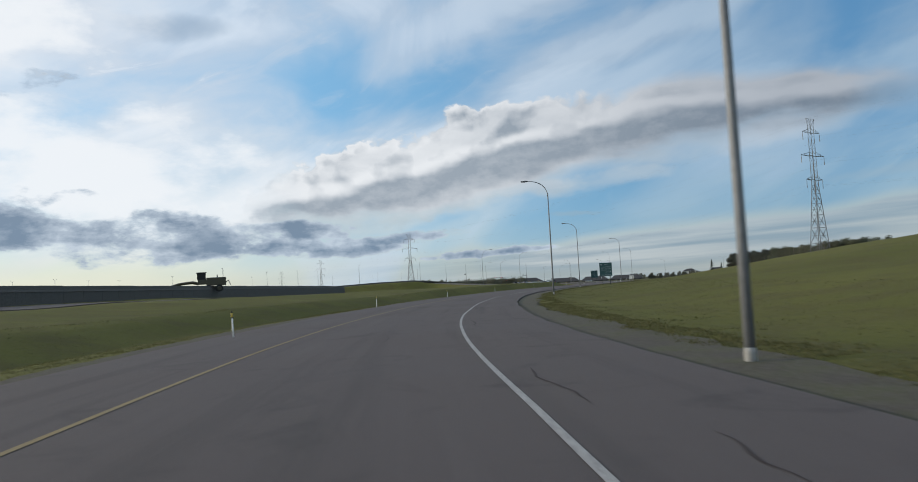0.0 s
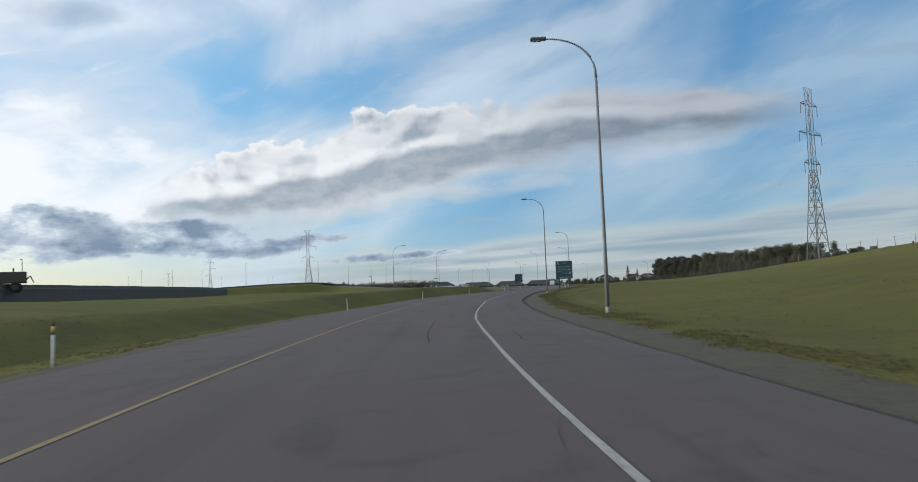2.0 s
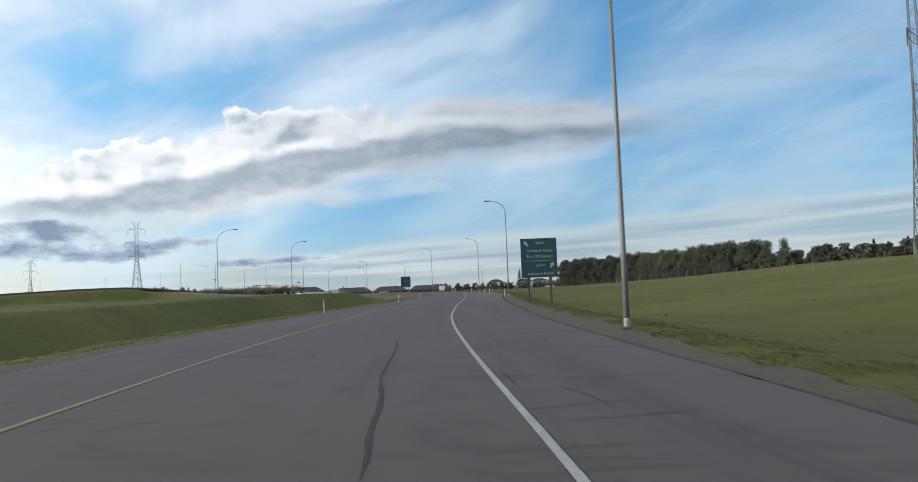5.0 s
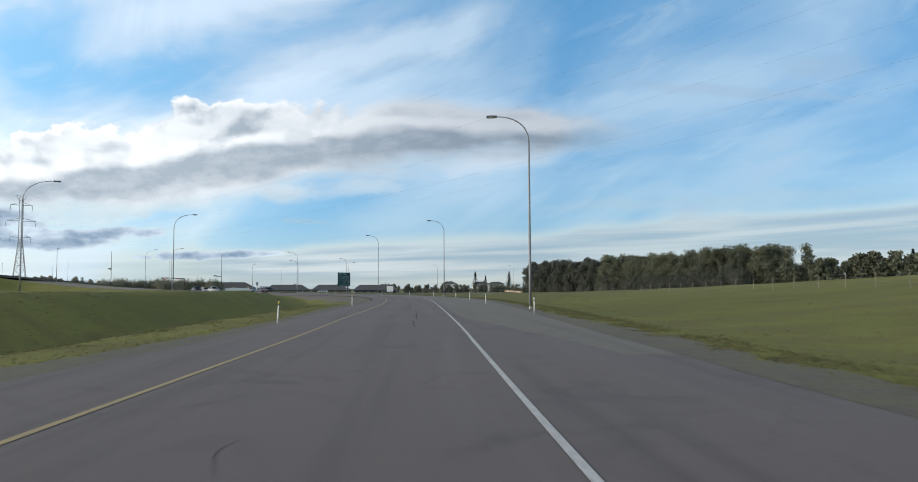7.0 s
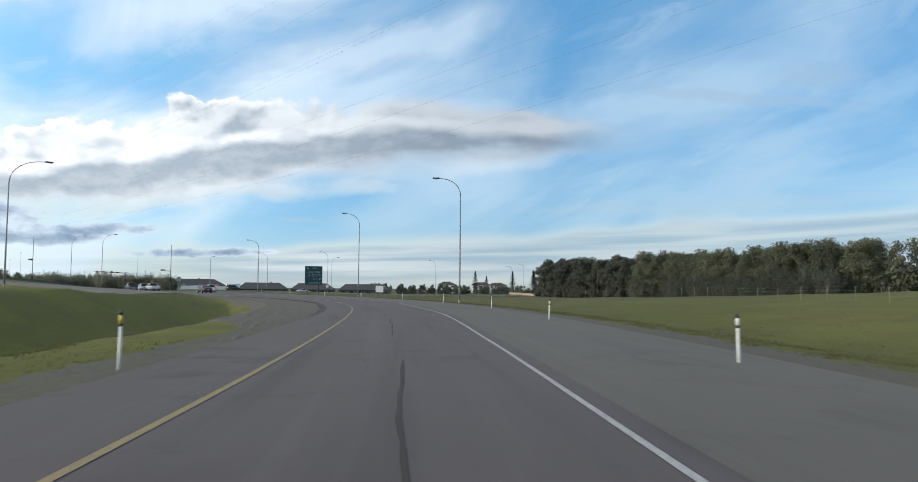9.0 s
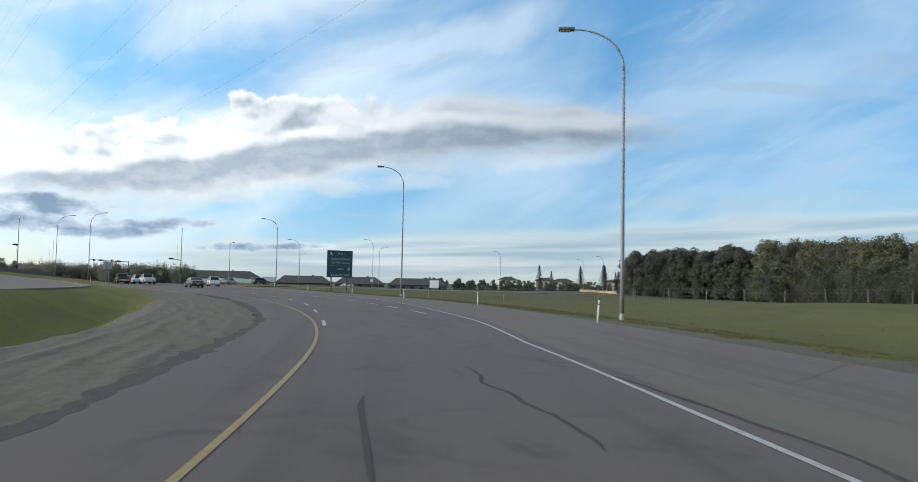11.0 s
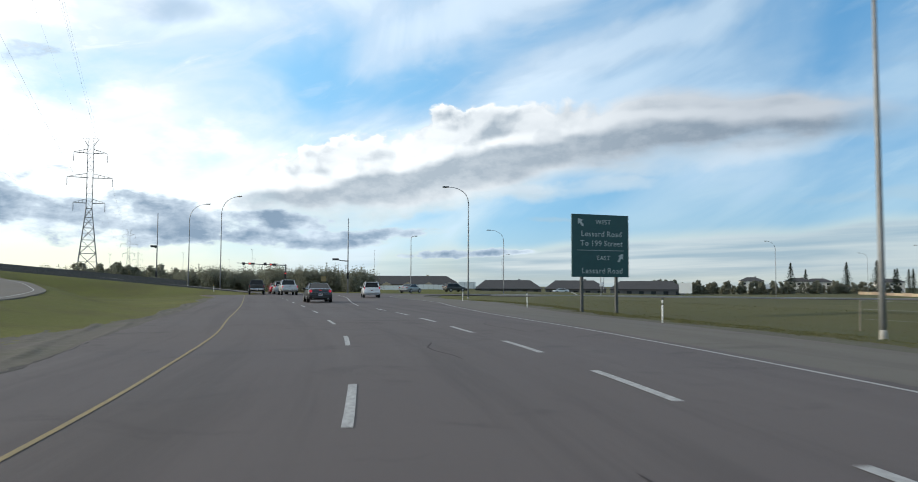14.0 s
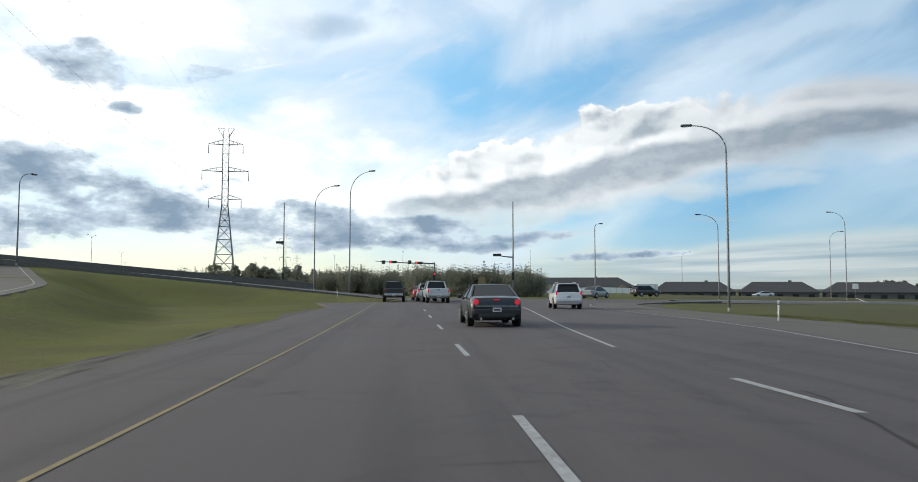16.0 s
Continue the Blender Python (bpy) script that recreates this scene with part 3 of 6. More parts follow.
YEL = table([(-60, -3.8), (0, -3.75), (20, -3.65), (45, -3.52), (68, -3.4), (90, -3.45), (103, -3.72), (112, -3.95), (130, -3.8), (139, -3.75), (152, -3.4), (190, -2.7), (204, -2.54), (216, -2.1), (228, -1.78),
             (258, -1.46), (270, -1.15), (278, -1.02), (287, -1.25), (296, -1.75), (304, -2.18), (313, -2.68), (322, -3.1), (331, -3.6), (341, -3.6), (352, -3.54), (364, -3.55), (388, -3.9), (420, -4.6)])
WHI = table([(-60, 1.2), (0, 1.22), (8, 1.3), (15, 1.3), (26, 1.27), (34, 1.3), (42, 1.43), (54, 1.43), (66, 1.48), (78, 1.38), (90, 1.50), (99, 1.55), (104, 1.42), (108, 1.34), (118, 1.46), (127, 1.54), (140, 1.58), (154, 1.58), (190, 1.92), (203, 2.13), (216, 2.38), (240, 2.75),
             (258, 3.24), (270, 3.36), (279, 3.58), (288, 4.34), (297, 4.7), (304, 5.15), (311, 5.6), (323, 6.1), (333, 6.45), (343, 7.2), (350, 7.7), (362, 9.0), (370, 10.2), (377, 10.7), (385, 10.65), (391, 10.7), (400, 11.4), (407, 13), (413, 17)])
EDGE_R = table([(-60, 4.1), (24, 4.15), (104, 4.2), (120, 4.35), (130, 4.7), (145, 4.95), (192, 5.7), (205, 6.3), (216, 7.1), (250, 8.2), (280, 8.7), (310, 9.8), (330, 10.2), (350, 11.6), (362, 13.4), (372, 14.9), (380, 14.8), (390, 14.6), (400, 15.2), (408, 17), (414, 21), (420, 29)])
EDGE_L = table([(-60, -7.4), (0, -7.3), (50, -6.9), (100, -7.0), (135, -7.2), (150, -7.2), (190, -4.75), (206, -4.5), (226, -3.8), (262, -2.9), (287, -2.85), (310, -4.3), (322, -5.0), (335, -6.2), (357, -6.0), (400, -7.0), (420, -11)])

WALL_X = -58.0          # retaining wall of the raised highway

# the cross road, with the overpass to the west
CROSS_O, CROSS_E = np.array([30.5, 428.0]), np.array([0.97, 0.243])
CROSS_N = np.array([-0.243, 0.97])


def cross_z(b):
    """Height of the cross road, b metres west of the ramp's end."""
    return np.where(b > 4, np.minimum(0.092 * (b - 4), np.interp(b, [0, 56, 75, 110], [5.6, 5.0, 4.9, 3.7])), np.maximum(0.009 * np.minimum(b, 0), -1.7))


def S01(v):
    v = np.clip(v, 0, 1)
    return v * v * (3 - 2 * v)


ENTRY = curve_points([(-24, 415), (-13, 406), (-2, 394), (10, 380), (19.5, 365), (24.6, 355), (28.8, 344), (31.6, 333), (33.5, 322), (34, 310), (32.5, 296), (28, 280), (19, 262), (6, 240), (-10, 215), (-28, 185), (-38, 160)], 2.0)
ENTRY_Z = np.interp(ENTRY[:, 1], [160, 185, 262, 310, 335, 345, 358, 365, 385, 400, 415], [1.0, 0.7, 0.6, 0.55, 0.5, 0.6, 0.8, 0.95, 1.7, 3.0, 4.75])


def to_entry(x, y):
    """Distance to the entry ramp's middle and its height there."""
    d = np.full(len(x), 1e3)
    z = np.zeros(len(x))
    near = np.where((x > -60) & (x < 60) & (y > 130) & (y < 450))[0]
    for a in range(0, len(near), 20000):
        k = near[a:a + 20000]
        q = np.hypot(x[k][:, None] - ENTRY[None, :, 0], y[k][:, None] - ENTRY[None, :, 1])
        i = q.argmin(1)
        d[k], z[k] = q[np.arange(len(k)), i], ENTRY_Z[i]
    return d, z


def rough(x, y):
    return (np.sin(x * 0.071 + 1.3 * np.sin(y * 0.043)) + np.sin(y * 0.093 + 0.7 * np.sin(x * 0.057)) + 0.5 * np.sin(x * 0.23 + y * 0.19) + 0.4 * np.sin(x * 0.41 - y * 0.37)) * 0.25


def ground_z(x, y):
    x, y = np.atleast_1d(np.asarray(x, float)), np.atleast_1d(np.asarray(y, float))
    s, off = to_ref(x, y)
    l, r = EDGE_L(s) - off, off - EDGE_R(s)
    early = np.interp(l, [0, 2, 4, 9, 15, 30, 36, 50, 58, 90, 140, 300, 900], [-0.12, -0.14, -0.3, -1.2, 0.3, 1.3, 1.3, 1.5, 1.9, 2.2, 2.4, 1.8, 0])
    late = np.interp(l, [0, 4.2, 6.6, 9, 15, 21, 30, 60, 300, 900], [-0.12, -0.16, -0.8, -2.2, 1.0, 1.1, 1.0, 0.5, 0.4, 0])
    k = S01((s - 110) / 90)
    left = early * (1 - k) + late * k
    end = np.interp(l, [0, 3, 8, 14, 22, 40, 80, 300, 900], [-0.12, -0.16, -0.45, -0.2, 0.3, 0.8, 0.8, 0.4, 0])
    k = S01((s - 308) / 38)
    left = left * (1 - k) + end * k
    hill = 6.0 * S01((r - 3) / 60) * np.interp(y - 0.3 * np.maximum(x - 60, 0), [0, 60, 122, 138, 152, 175, 240, 330], [0.62, 0.86, 0.96, 0.84, 0.70, 0.58, 0.4, 0])
    hill *= 1 - S01((r - 250) / 500)
    low = 1.5 * S01((r - 8) / 90) * S01((y - 240) / 70)
    ditch = np.interp(r, [0, 0.9, 1.5, 2.6, 5, 9, 16], [-0.2, -0.16, -0.085, -0.05, -0.34, -0.3, 0.0]) + 0.035 * np.sin(x * 1.9 + 1.1 * np.sin(y * 0.8)) * np.sin(y * 1.3) * (r < 6)
    z = np.where(l > 0, left, np.where(r > 0, ditch + hill - low, -0.12))
    z = z + rough(x, y) * 0.35 * S01((np.maximum(l, r) - 3) / 25)
    p = np.stack([x, y], -1) - CROSS_O
    b, n = -(p @ CROSS_E), np.abs(p @ CROSS_N)
    cz = cross_z(b) - 0.09
    w = S01((n - 13) / 14)
    bank = cz - np.maximum(n - 13, 0) * 0.42
    near = S01((420 - np.abs(b)) / 60)
    z2 = np.where(b > 8, np.maximum(z * w + cz * (1 - w), bank), z * w + cz * (1 - w))
    z = z * (1 - near) + z2 * near
    deck = np.clip((WALL_X - x) / 2, 0, 1) * S01((388 - y) / 26) * S01((x + 400) / 200) * S01((y + 400) / 200)
    z = z * (1 - deck) + np.maximum(z, 3.3) * deck
    d, rz = to_entry(x, y)
    w = S01((d - 4.9) / 5.0)
    return np.where(d < 9.9, z * w + (rz - 0.035) * (1 - w), z)


def gz(x, y):
    return float(ground_z(x, y)[0])


def grid_mesh(name, P, mat, smooth=True):
    """A sheet from an array of rows x columns x 3."""
    h, w = P.shape[:2]
    i = np.arange(h * w).reshape(h, w)
    f = np.stack([i[:-1, :-1], i[:-1, 1:], i[1:, 1:], i[1:, :-1]], -1).reshape(-1, 4)
    me = bpy.data.meshes.new(name)
    me.from_pydata(P.reshape(-1, 3).tolist(), [], f.tolist())
    me.materials.append(mat)
    me.polygons.foreach_set("use_smooth", [smooth] * len(me.polygons))
    me.update()
    return me


def spread(lo, hi, step, far):
    mid = np.arange(lo, hi, step)
    out = [step * 1.35 ** k for k in range(1, 60)]
    out = np.cumsum(out)
    return np.concatenate([(lo - out[out < far])[::-1], mid, hi - step + out[out < far]])


gx, gy = spread(-130, 190, 2.0, 2400), spread(-40, 480, 2.0, 2400)
GX, GY = np.meshgrid(gx, gy)
GZ = ground_z(GX.ravel(), GY.ravel()).reshape(GX.shape)
ground = tagged(new("ground", grid_mesh("ground", np.stack([GX, GY, GZ], -1), GRASS)), "rough green and straw-coloured grass on verges and banks", "grass", kind="structure")


def ribbon(name, ss, off_a, off_b, z, mat, skirt=0.0, cuts=1, wob=0.0):
    """A strip along the ramp between two offsets, with turned-down edges."""
    rows = []
    rng = np.random.RandomState(7)
    ja = wob * rng.randn(len(ss))
    jb = wob * rng.randn(len(ss))
    cols = np.linspace(0, 1, cuts + 1)
    zs = z(ss) if callable(z) else np.full(len(ss), z)
    for c in cols:
        xy = on_ref(ss, (off_a + ja) * (1 - c) + (off_b + jb) * c)
        rows.append(np.column_stack([xy, zs]))
    if skirt:
        a, b = rows[0].copy(), rows[-1].copy()
        a[:, 2] -= skirt
        b[:, 2] -= skirt
        rows = [a] + rows + [b]
    me = grid_mesh(name, np.stack(rows, 1), mat, smooth=False)
    if mat is ASPHALT or mat is SHOULDER:
        full = [off_a] * (2 if skirt else 1) + [off_a * (1 - c) + off_b * c for c in cols[1:-1]] + [off_b] * (2 if skirt else 1)
        uv = np.stack([np.stack([f, ss], -1) for f in full], 1).reshape(-1, 2)
        which = np.empty(len(me.loops), np.int32)
        me.loops.foreach_get("vertex_index", which)
        me.uv_layers.new(name="lane").data.foreach_set("uv", uv[which].ravel())
    return me


ss = np.arange(-150, 421, 1.5)
road = tagged(new("road", ribbon("road", ss, EDGE_L(ss), EDGE_R(ss), 0.0, ASPHALT, 0.14, 4, 0.03)), "grey worn asphalt ramp with dark crack repairs", "road", kind="structure")
s2 = np.arange(186, 413, 1.5)
tagged(new("pavement", ribbon("pavement", s2, WHI(s2) + 0.35 + np.maximum(0, 206 - s2) * 0.12, EDGE_R(s2) - 0.02, 0.002, SHOULDER, 0, 2, 0.0)),
              "pale weathered asphalt shoulder beside the white line", "shoulder", kind="structure")
s3 = np.arange(-150, 412, 0.8)
tagged(new("gravel_shoulder", ribbon("gravel", s3, EDGE_R(s3) - 0.03, EDGE_R(s3) + 1.6 + 0.5 * np.sin(s3 * 0.11) * np.sin(s3 * 0.037), -0.075, GRAVEL, 0.16, 2, 0.14)),
       "brown gravel strip along the asphalt edge", "gravel", kind="structure")
s4 = np.arange(-150, 262, 0.8)
tagged(new("gravel_shoulder", ribbon("gravel", s4, EDGE_L(s4) - 1.2 + 0.25 * np.sin(s4 * 0.13), EDGE_L(s4) + 0.03, -0.075, GRAVEL, 0.12, 2, 0.12)),
       "pale gravel strip along the asphalt edge", "gravel", kind="structure")
s5 = np.arange(236, 396, 0.5)
reach = 1.2 + 4.6 * S01((s5 - 240) / 22) * (1 - S01((s5 - 318) / 40)) + 0.5 * np.sin(s5 * 0.31) * np.sin(s5 * 0.12)


def earth_strip():
    rows = []
    waves = np.random.RandomState(31)
    along, across, phase = waves.uniform(0.2, 2.6, 14), waves.uniform(4.0, 13.0, 14), waves.uniform(0, 6.28, 14)
    for c in np.linspace(0, 1, 49):
        off = EDGE_L(s5) + 0.03 - reach * c
        # wheel ruts and washed-out ridges that run with the bend
        rut = sum(np.sin(a * s5 + b * off + f) for a, b, f in zip(along, across, phase)) / 3.0
        ridge = 0.030 * np.clip(rut - 0.2, 0, 1.3) * S01(c / 0.12) * (1 - S01((c - 0.8) / 0.2))
        xy = on_ref(s5, off)
        lump = np.random.RandomState(int(c * 80)).uniform(-0.022, 0.022, len(s5)) * c
        z = np.maximum(ground_z(xy[:, 0], xy[:, 1]) + 0.03 * (1 - c) + 0.012, -0.06 - 0.6 * c) + lump * 0.6 + ridge
        if c > 0.95:
            z = z - 0.1
        rows.append(np.column_stack([xy, z]))
    return grid_mesh("earth", np.stack(rows, 1), DIRT)


tagged(new("bare_earth", earth_strip()), "bare brown earth and stones inside the bend", "earth", kind="structure")
# the asphalt crumbles away along the bare earth
s8 = np.arange(250, 334, 0.35)
fray = np.random.RandomState(12)
crumb = (0.17 + 0.17 * np.abs(np.sin(s8 * 0.21) * np.sin(s8 * 0.083 + 1)) + 0.07 * fray.randn(len(s8)).clip(-1.5, 1.5)) * S01((s8 - 250) / 10) * (1 - S01((s8 - 322) / 12))
tagged(new("crumbled_edge", ribbon("crumbled_edge", s8, EDGE_L(s8) + 0.03 - crumb * 1.1, EDGE_L(s8) + 0.03 + crumb * 0.15, 0.002, CRUMBLED, 0.09, 3, 0.04)),
       "dark crumbled asphalt edge beside the bare earth", "road edge", kind="structure")

# ---------------------------------------------------------------- paint on the road
s6 = np.arange(-150, 414, 1.0)
mid = sum(YEL(s6 + d) for d in (-3, -1.5, 0, 1.5, 3)) / 5
THIN = np.interp(s6, [230, 270, 330], [0.05, 0.040, 0.032])
tagged(new("yellow_edge_line", ribbon("line", s6, mid - THIN, mid + THIN, 0.0055, YELLOW)), "worn yellow painted edge line on the asphalt", "road marking", kind="structure")
s7 = np.arange(-150, 413, 1.0)
tagged(new("white_edge_line", ribbon("line", s7, WHI(s7) - 0.044, WHI(s7) + 0.044, 0.0055, WHITE)), "white painted edge line on the asphalt", "road marking", kind="structure")
DASH_R = table([(294, 3.5), (300, 3.4), (312, 3.22), (318, 3.08), (324, 2.95), (333, 3.05), (337, 3.08), (343, 3.5), (349, 3.7), (355, 3.62), (361, 3.5)])
DASH_L = table([(286, -0.95), (295, -1.0), (304, -0.8), (313, -0.68), (323, -0.65), (332, -0.56), (341, -0.16), (345, -0.03), (351, 0.09), (361, 0.03), (373, -0.18), (400, -0.6)])
for k in range(11):
    a = 293.9 + 6.02 * k
    q = np.linspace(a, a + 3.0, 5)
    d = new("lane_dash", ribbon("lane_dash", q, DASH_R(q) - 0.072, DASH_R(q) + 0.072, 0.0055, WHITE))
    d.parent = road
for a in (284.6, 293.9, 302.9, 313.3, 322.8, 332.2, 341.0, 351.1, 360.9, 370.2, 379.5, 388.8):
    q = np.linspace(a, a + 3.0, 5)
    d = new("lane_dash", ribbon("lane_dash", q, DASH_L(q) - 0.055, DASH_L(q) + 0.055, 0.0055, WHITE))
    d.parent = road


def line_strip(name, pts, width, z, mat):
    c = curve_points(pts, 1.0)
    t = np.gradient(c, axis=0)
    t /= np.linalg.norm(t, axis=1)[:, None]
    n = np.stack([t[:, 1], -t[:, 0]], -1) * (width / 2 if np.isscalar(width) else np.asarray(width)[:len(c), None] / 2)
    zz = np.full(len(c), z)
    return grid_mesh(name, np.stack([np.column_stack([c - n, zz]), np.column_stack([c + n, zz])], 1), mat, False)


tagged(new("lane_line", line_strip("lane_line", [(48.1, 356.2), (46.6, 366), (44.3, 383.4), (43.0, 392), (40.8, 404)], 0.10, 0.0055, WHITE)),
       "solid white painted line between turning lanes", "road marking", kind="structure")


# crack repairs in tar
def tar_seal(rng, s, off, length, along, width, wander=0.75):
    """A ragged crack filled with tar, thinning out at both ends."""
    rows, a, p = [], along, np.array([s, off], float)
    n = max(6, int(length / 0.28))
    z = 0.003 + 0.00014 * rng.randrange(13)
    for k in range(n):
        a += rng.uniform(-wander, wander) * (1.6 if k % 3 == 0 else 0.8)
        a = a * 0.7 + along * 0.3
        half = 0.42 * width * rng.uniform(0.55, 1.1) * min(1, 0.25 + k / 4, 0.25 + (n - 1 - k) / 4)
        d = np.array([-math.sin(along), math.cos(along)]) * half
        q = np.stack([on_ref(*(p - d)), on_ref(*(p + d))])
        rows.append(np.column_stack([q, [z, z]]))
        p = p + 0.28 * np.array([math.cos(a), math.sin(a)])
        if not (EDGE_L(p[0]) + 0.2 < p[1] < EDGE_R(p[0]) - 0.15):
            break
    return grid_mesh("tar_seal", np.stack(rows, 0), TAR, False) if len(rows) > 4 else None


rng = random.Random(5)
SEALS = [(203, 0.62, 13.5, 0.01, 0.09, 0.03), (196.5, 0.5, 6, 0.0, 0.07, 0.05), (65, -0.02, 12, -0.02, 0.06, 0.03), (125.4, 0.05, 6.2, -0.01, 0.08, 0.05), (131, -0.05, 9, 0.0, 0.05, 0.04),
         (100, 0.9, 3.2, 0.0, 0.16, 0.10), (189.4, 2.3, 2.4, -0.1, 0.06, 0.5), (64.8, 2.2, 4.6, 0.02, 0.06, 0.25), (267, 0.05, 4.2, 0.0, 0.09, 0.06), (268, 1.85, 6.5, 0.02, 0.08, 0.25),
         (266, 3.62, 8, 0.0, 0.10, 0.12), (312, 1.74, 9.5, -0.03, 0.10, 0.18), (329, 1.32, 4.6, -0.02, 0.07, 0.2), (351.5, 2.95, 5, 0.05, 0.07, 0.2),
         (290.8, 2.2, 1.1, 1.45, 0.30, 0.2), (291.4, 0.4, 4.6, 1.5, 0.05, 0.1), (292.2, 4.7, 4.0, 1.35, 0.05, 0.1), (201.6, -0.62, 3.2, -0.2, 0.06, 0.6), (204.5, -1.25, 2.6, 0.35, 0.05, 0.6),
         (128.0, 1.6, 1.3, 1.35, 0.05, 0.3), (127.2, 1.75, 2.0, 1.45, 0.045, 0.15), (126, 0.9, 1.5, 1.5, 0.05, 0.2), (125.2, 1.0, 1.3, 1.5, 0.06, 0.3), (129.8, 1.72, 3.6, -0.15, 0.05, 0.5),
         (200.8, 0.7, 1.6, 1.5, 0.05, 0.2), (202.2, 1.1, 1.2, -0.5, 0.05, 0.3), (8, 1.9, 4, 0.05, 0.06, 0.2), (24.5, 1.75, 5, 0.0, 0.06, 0.15), (4.5, 2.4, 2.2, 0.1, 0.05, 0.4),
         (272, 5.6, 5, 0.75, 0.035, 0.3), (316, 5.2, 7, 0.06, 0.06, 0.35), (318, 3.9, 3, 0.3, 0.05, 0.5), (240, 0.3, 14, 0.0, 0.06, 0.04), (222, 0.45, 12, 0.0, 0.07, 0.05), (336, 4.6, 6, 0.1, 0.06, 0.3), (160, 0.1, 16, 0.0, 0.06, 0.04)]
for k in range(26):
    s = rng.uniform(2, 372)
    wide = 2.8 if s < 240 else 5.5
    SEALS.append((s, rng.uniform(-1.6, wide), rng.uniform(0.8, 3.6), rng.choice([0.0, 0.0, 0.05, -0.08, 1.45]), rng.choice([0.02, 0.03]), rng.choice([0.15, 0.3])))
for row in SEALS:
    me = tar_seal(rng, *row)
    if me:
        o = new("tar_seal", me)
        o.parent = road


# ---------------------------------------------------------------- other roads
def cross_at(b, n):
    return CROSS_O - CROSS_E * b + CROSS_N * n


def cross_strip(name, b0, b1, n0, n1, dz, mat, skirt=0.0):
    bb = np.arange(b0, b1, 4.0)
    rows = []
    for n in ([n0, n1] if not skirt else [n0, n0 + 0.001, n1 - 0.001, n1]):
        xy = CROSS_O - bb[:, None] * CROSS_E + n * CROSS_N
        z = cross_z(bb) + dz - (skirt if skirt and n in (n0, n1) else 0)
        rows.append(np.column_stack([xy, z]))
    return grid_mesh(name, np.stack(rows, 1), mat, False)


tagged(new("cross_road", cross_strip("cross_road", -420, 380, -11.5, 11.5, -0.02, ASPHALT, 0.15)), "grey asphalt cross road rising to an overpass", "road", kind="structure")
for n in (-11.0, 11.0):
    tagged(new("cross_edge_line", cross_strip("line", -420, 380, n - 0.08, n + 0.08, -0.015, WHITE)), "white painted edge line on the cross road", "road marking", kind="structure")
tagged(new("barrier", cross_strip("barrier", 16, 380, 11.9, 12.3, 0.78, DARK_CONCRETE, 1.0)), "dark concrete barrier along the overpass approach, shade put into its colour", "barrier", kind="structure")
# near barrier: its dark colour also stands for shaded grass on the bank
tagged(new("barrier", cross_strip("barrier", 8, 380, -12.3, -11.9, np.interp(np.arange(8, 380, 4.0), [8, 60], [0.05, 0.55]), DARK_CONCRETE, 0.5)), "dark concrete barrier along the overpass approach, shade put into its colour", "barrier", kind="structure")
tagged(new("median", cross_strip("median", 24, 380, -1.0, 1.0, 0.13, CONCRETE, 0.16)), "raised concrete median on the cross road", "median", kind="structure")
tagged(new("median", cross_strip("median", -420, -26, -1.0, 1.0, 0.13, CONCRETE, 0.16)), "raised concrete median on the cross road", "median", kind="structure")


def draped(name, q, off_a, off_b, up, mat, cuts=4):
    """A strip along the ramp that lies on the ground."""
    rows = []
    for c in np.linspace(0, 1, cuts + 1):
        xy = on_ref(q, off_a * (1 - c) + off_b * c)
        rows.append(np.column_stack([xy, ground_z(xy[:, 0], xy[:, 1]) + up]))
    a, b = rows[0].copy(), rows[-1].copy()
    a[:, 2] -= 0.3
    b[:, 2] -= 0.3
    return grid_mesh(name, np.stack([a] + rows + [b], 1), mat, False)



def entry_strip(name, a, b, up, mat, skirt=0.0):
    t = np.gradient(ENTRY, axis=0)
    t /= np.linalg.norm(t, axis=1)[:, None]
    n = np.stack([t[:, 1], -t[:, 0]], -1)
    rows = []
    for o in ([a, a + 0.01, b - 0.01, b] if skirt else [a, b]):
        z = ENTRY_Z + up - (skirt if o in (a, b) else 0)
        rows.append(np.column_stack([ENTRY + n * o, z]))
    return grid_mesh(name, np.stack(rows, 1), mat, False)


tagged(new("entry_ramp", entry_strip("entry_ramp", -4.6, 4.6, 0.0, SHOULDER, 0.12)), "pale asphalt entry ramp on a low bank", "road", kind="structure")
tagged(new("entry_line", entry_strip("line", -3.88, -3.80, 0.006, WHITE)), "white painted edge line on the entry ramp", "road marking", kind="structure")
tagged(new("entry_line", entry_strip("line", 3.80, 3.88, 0.006, WHITE)), "white painted edge line on the entry ramp", "road marking", kind="structure")
s9 = np.arange(-150, 112, 2.0)
tagged(new("highway", draped("highway", s9, EDGE_L(s9) - 49.5, EDGE_L(s9) - 36.5, 0.09, ASPHALT, 6)), "dark asphalt highway beyond the grass", "road", kind="structure")


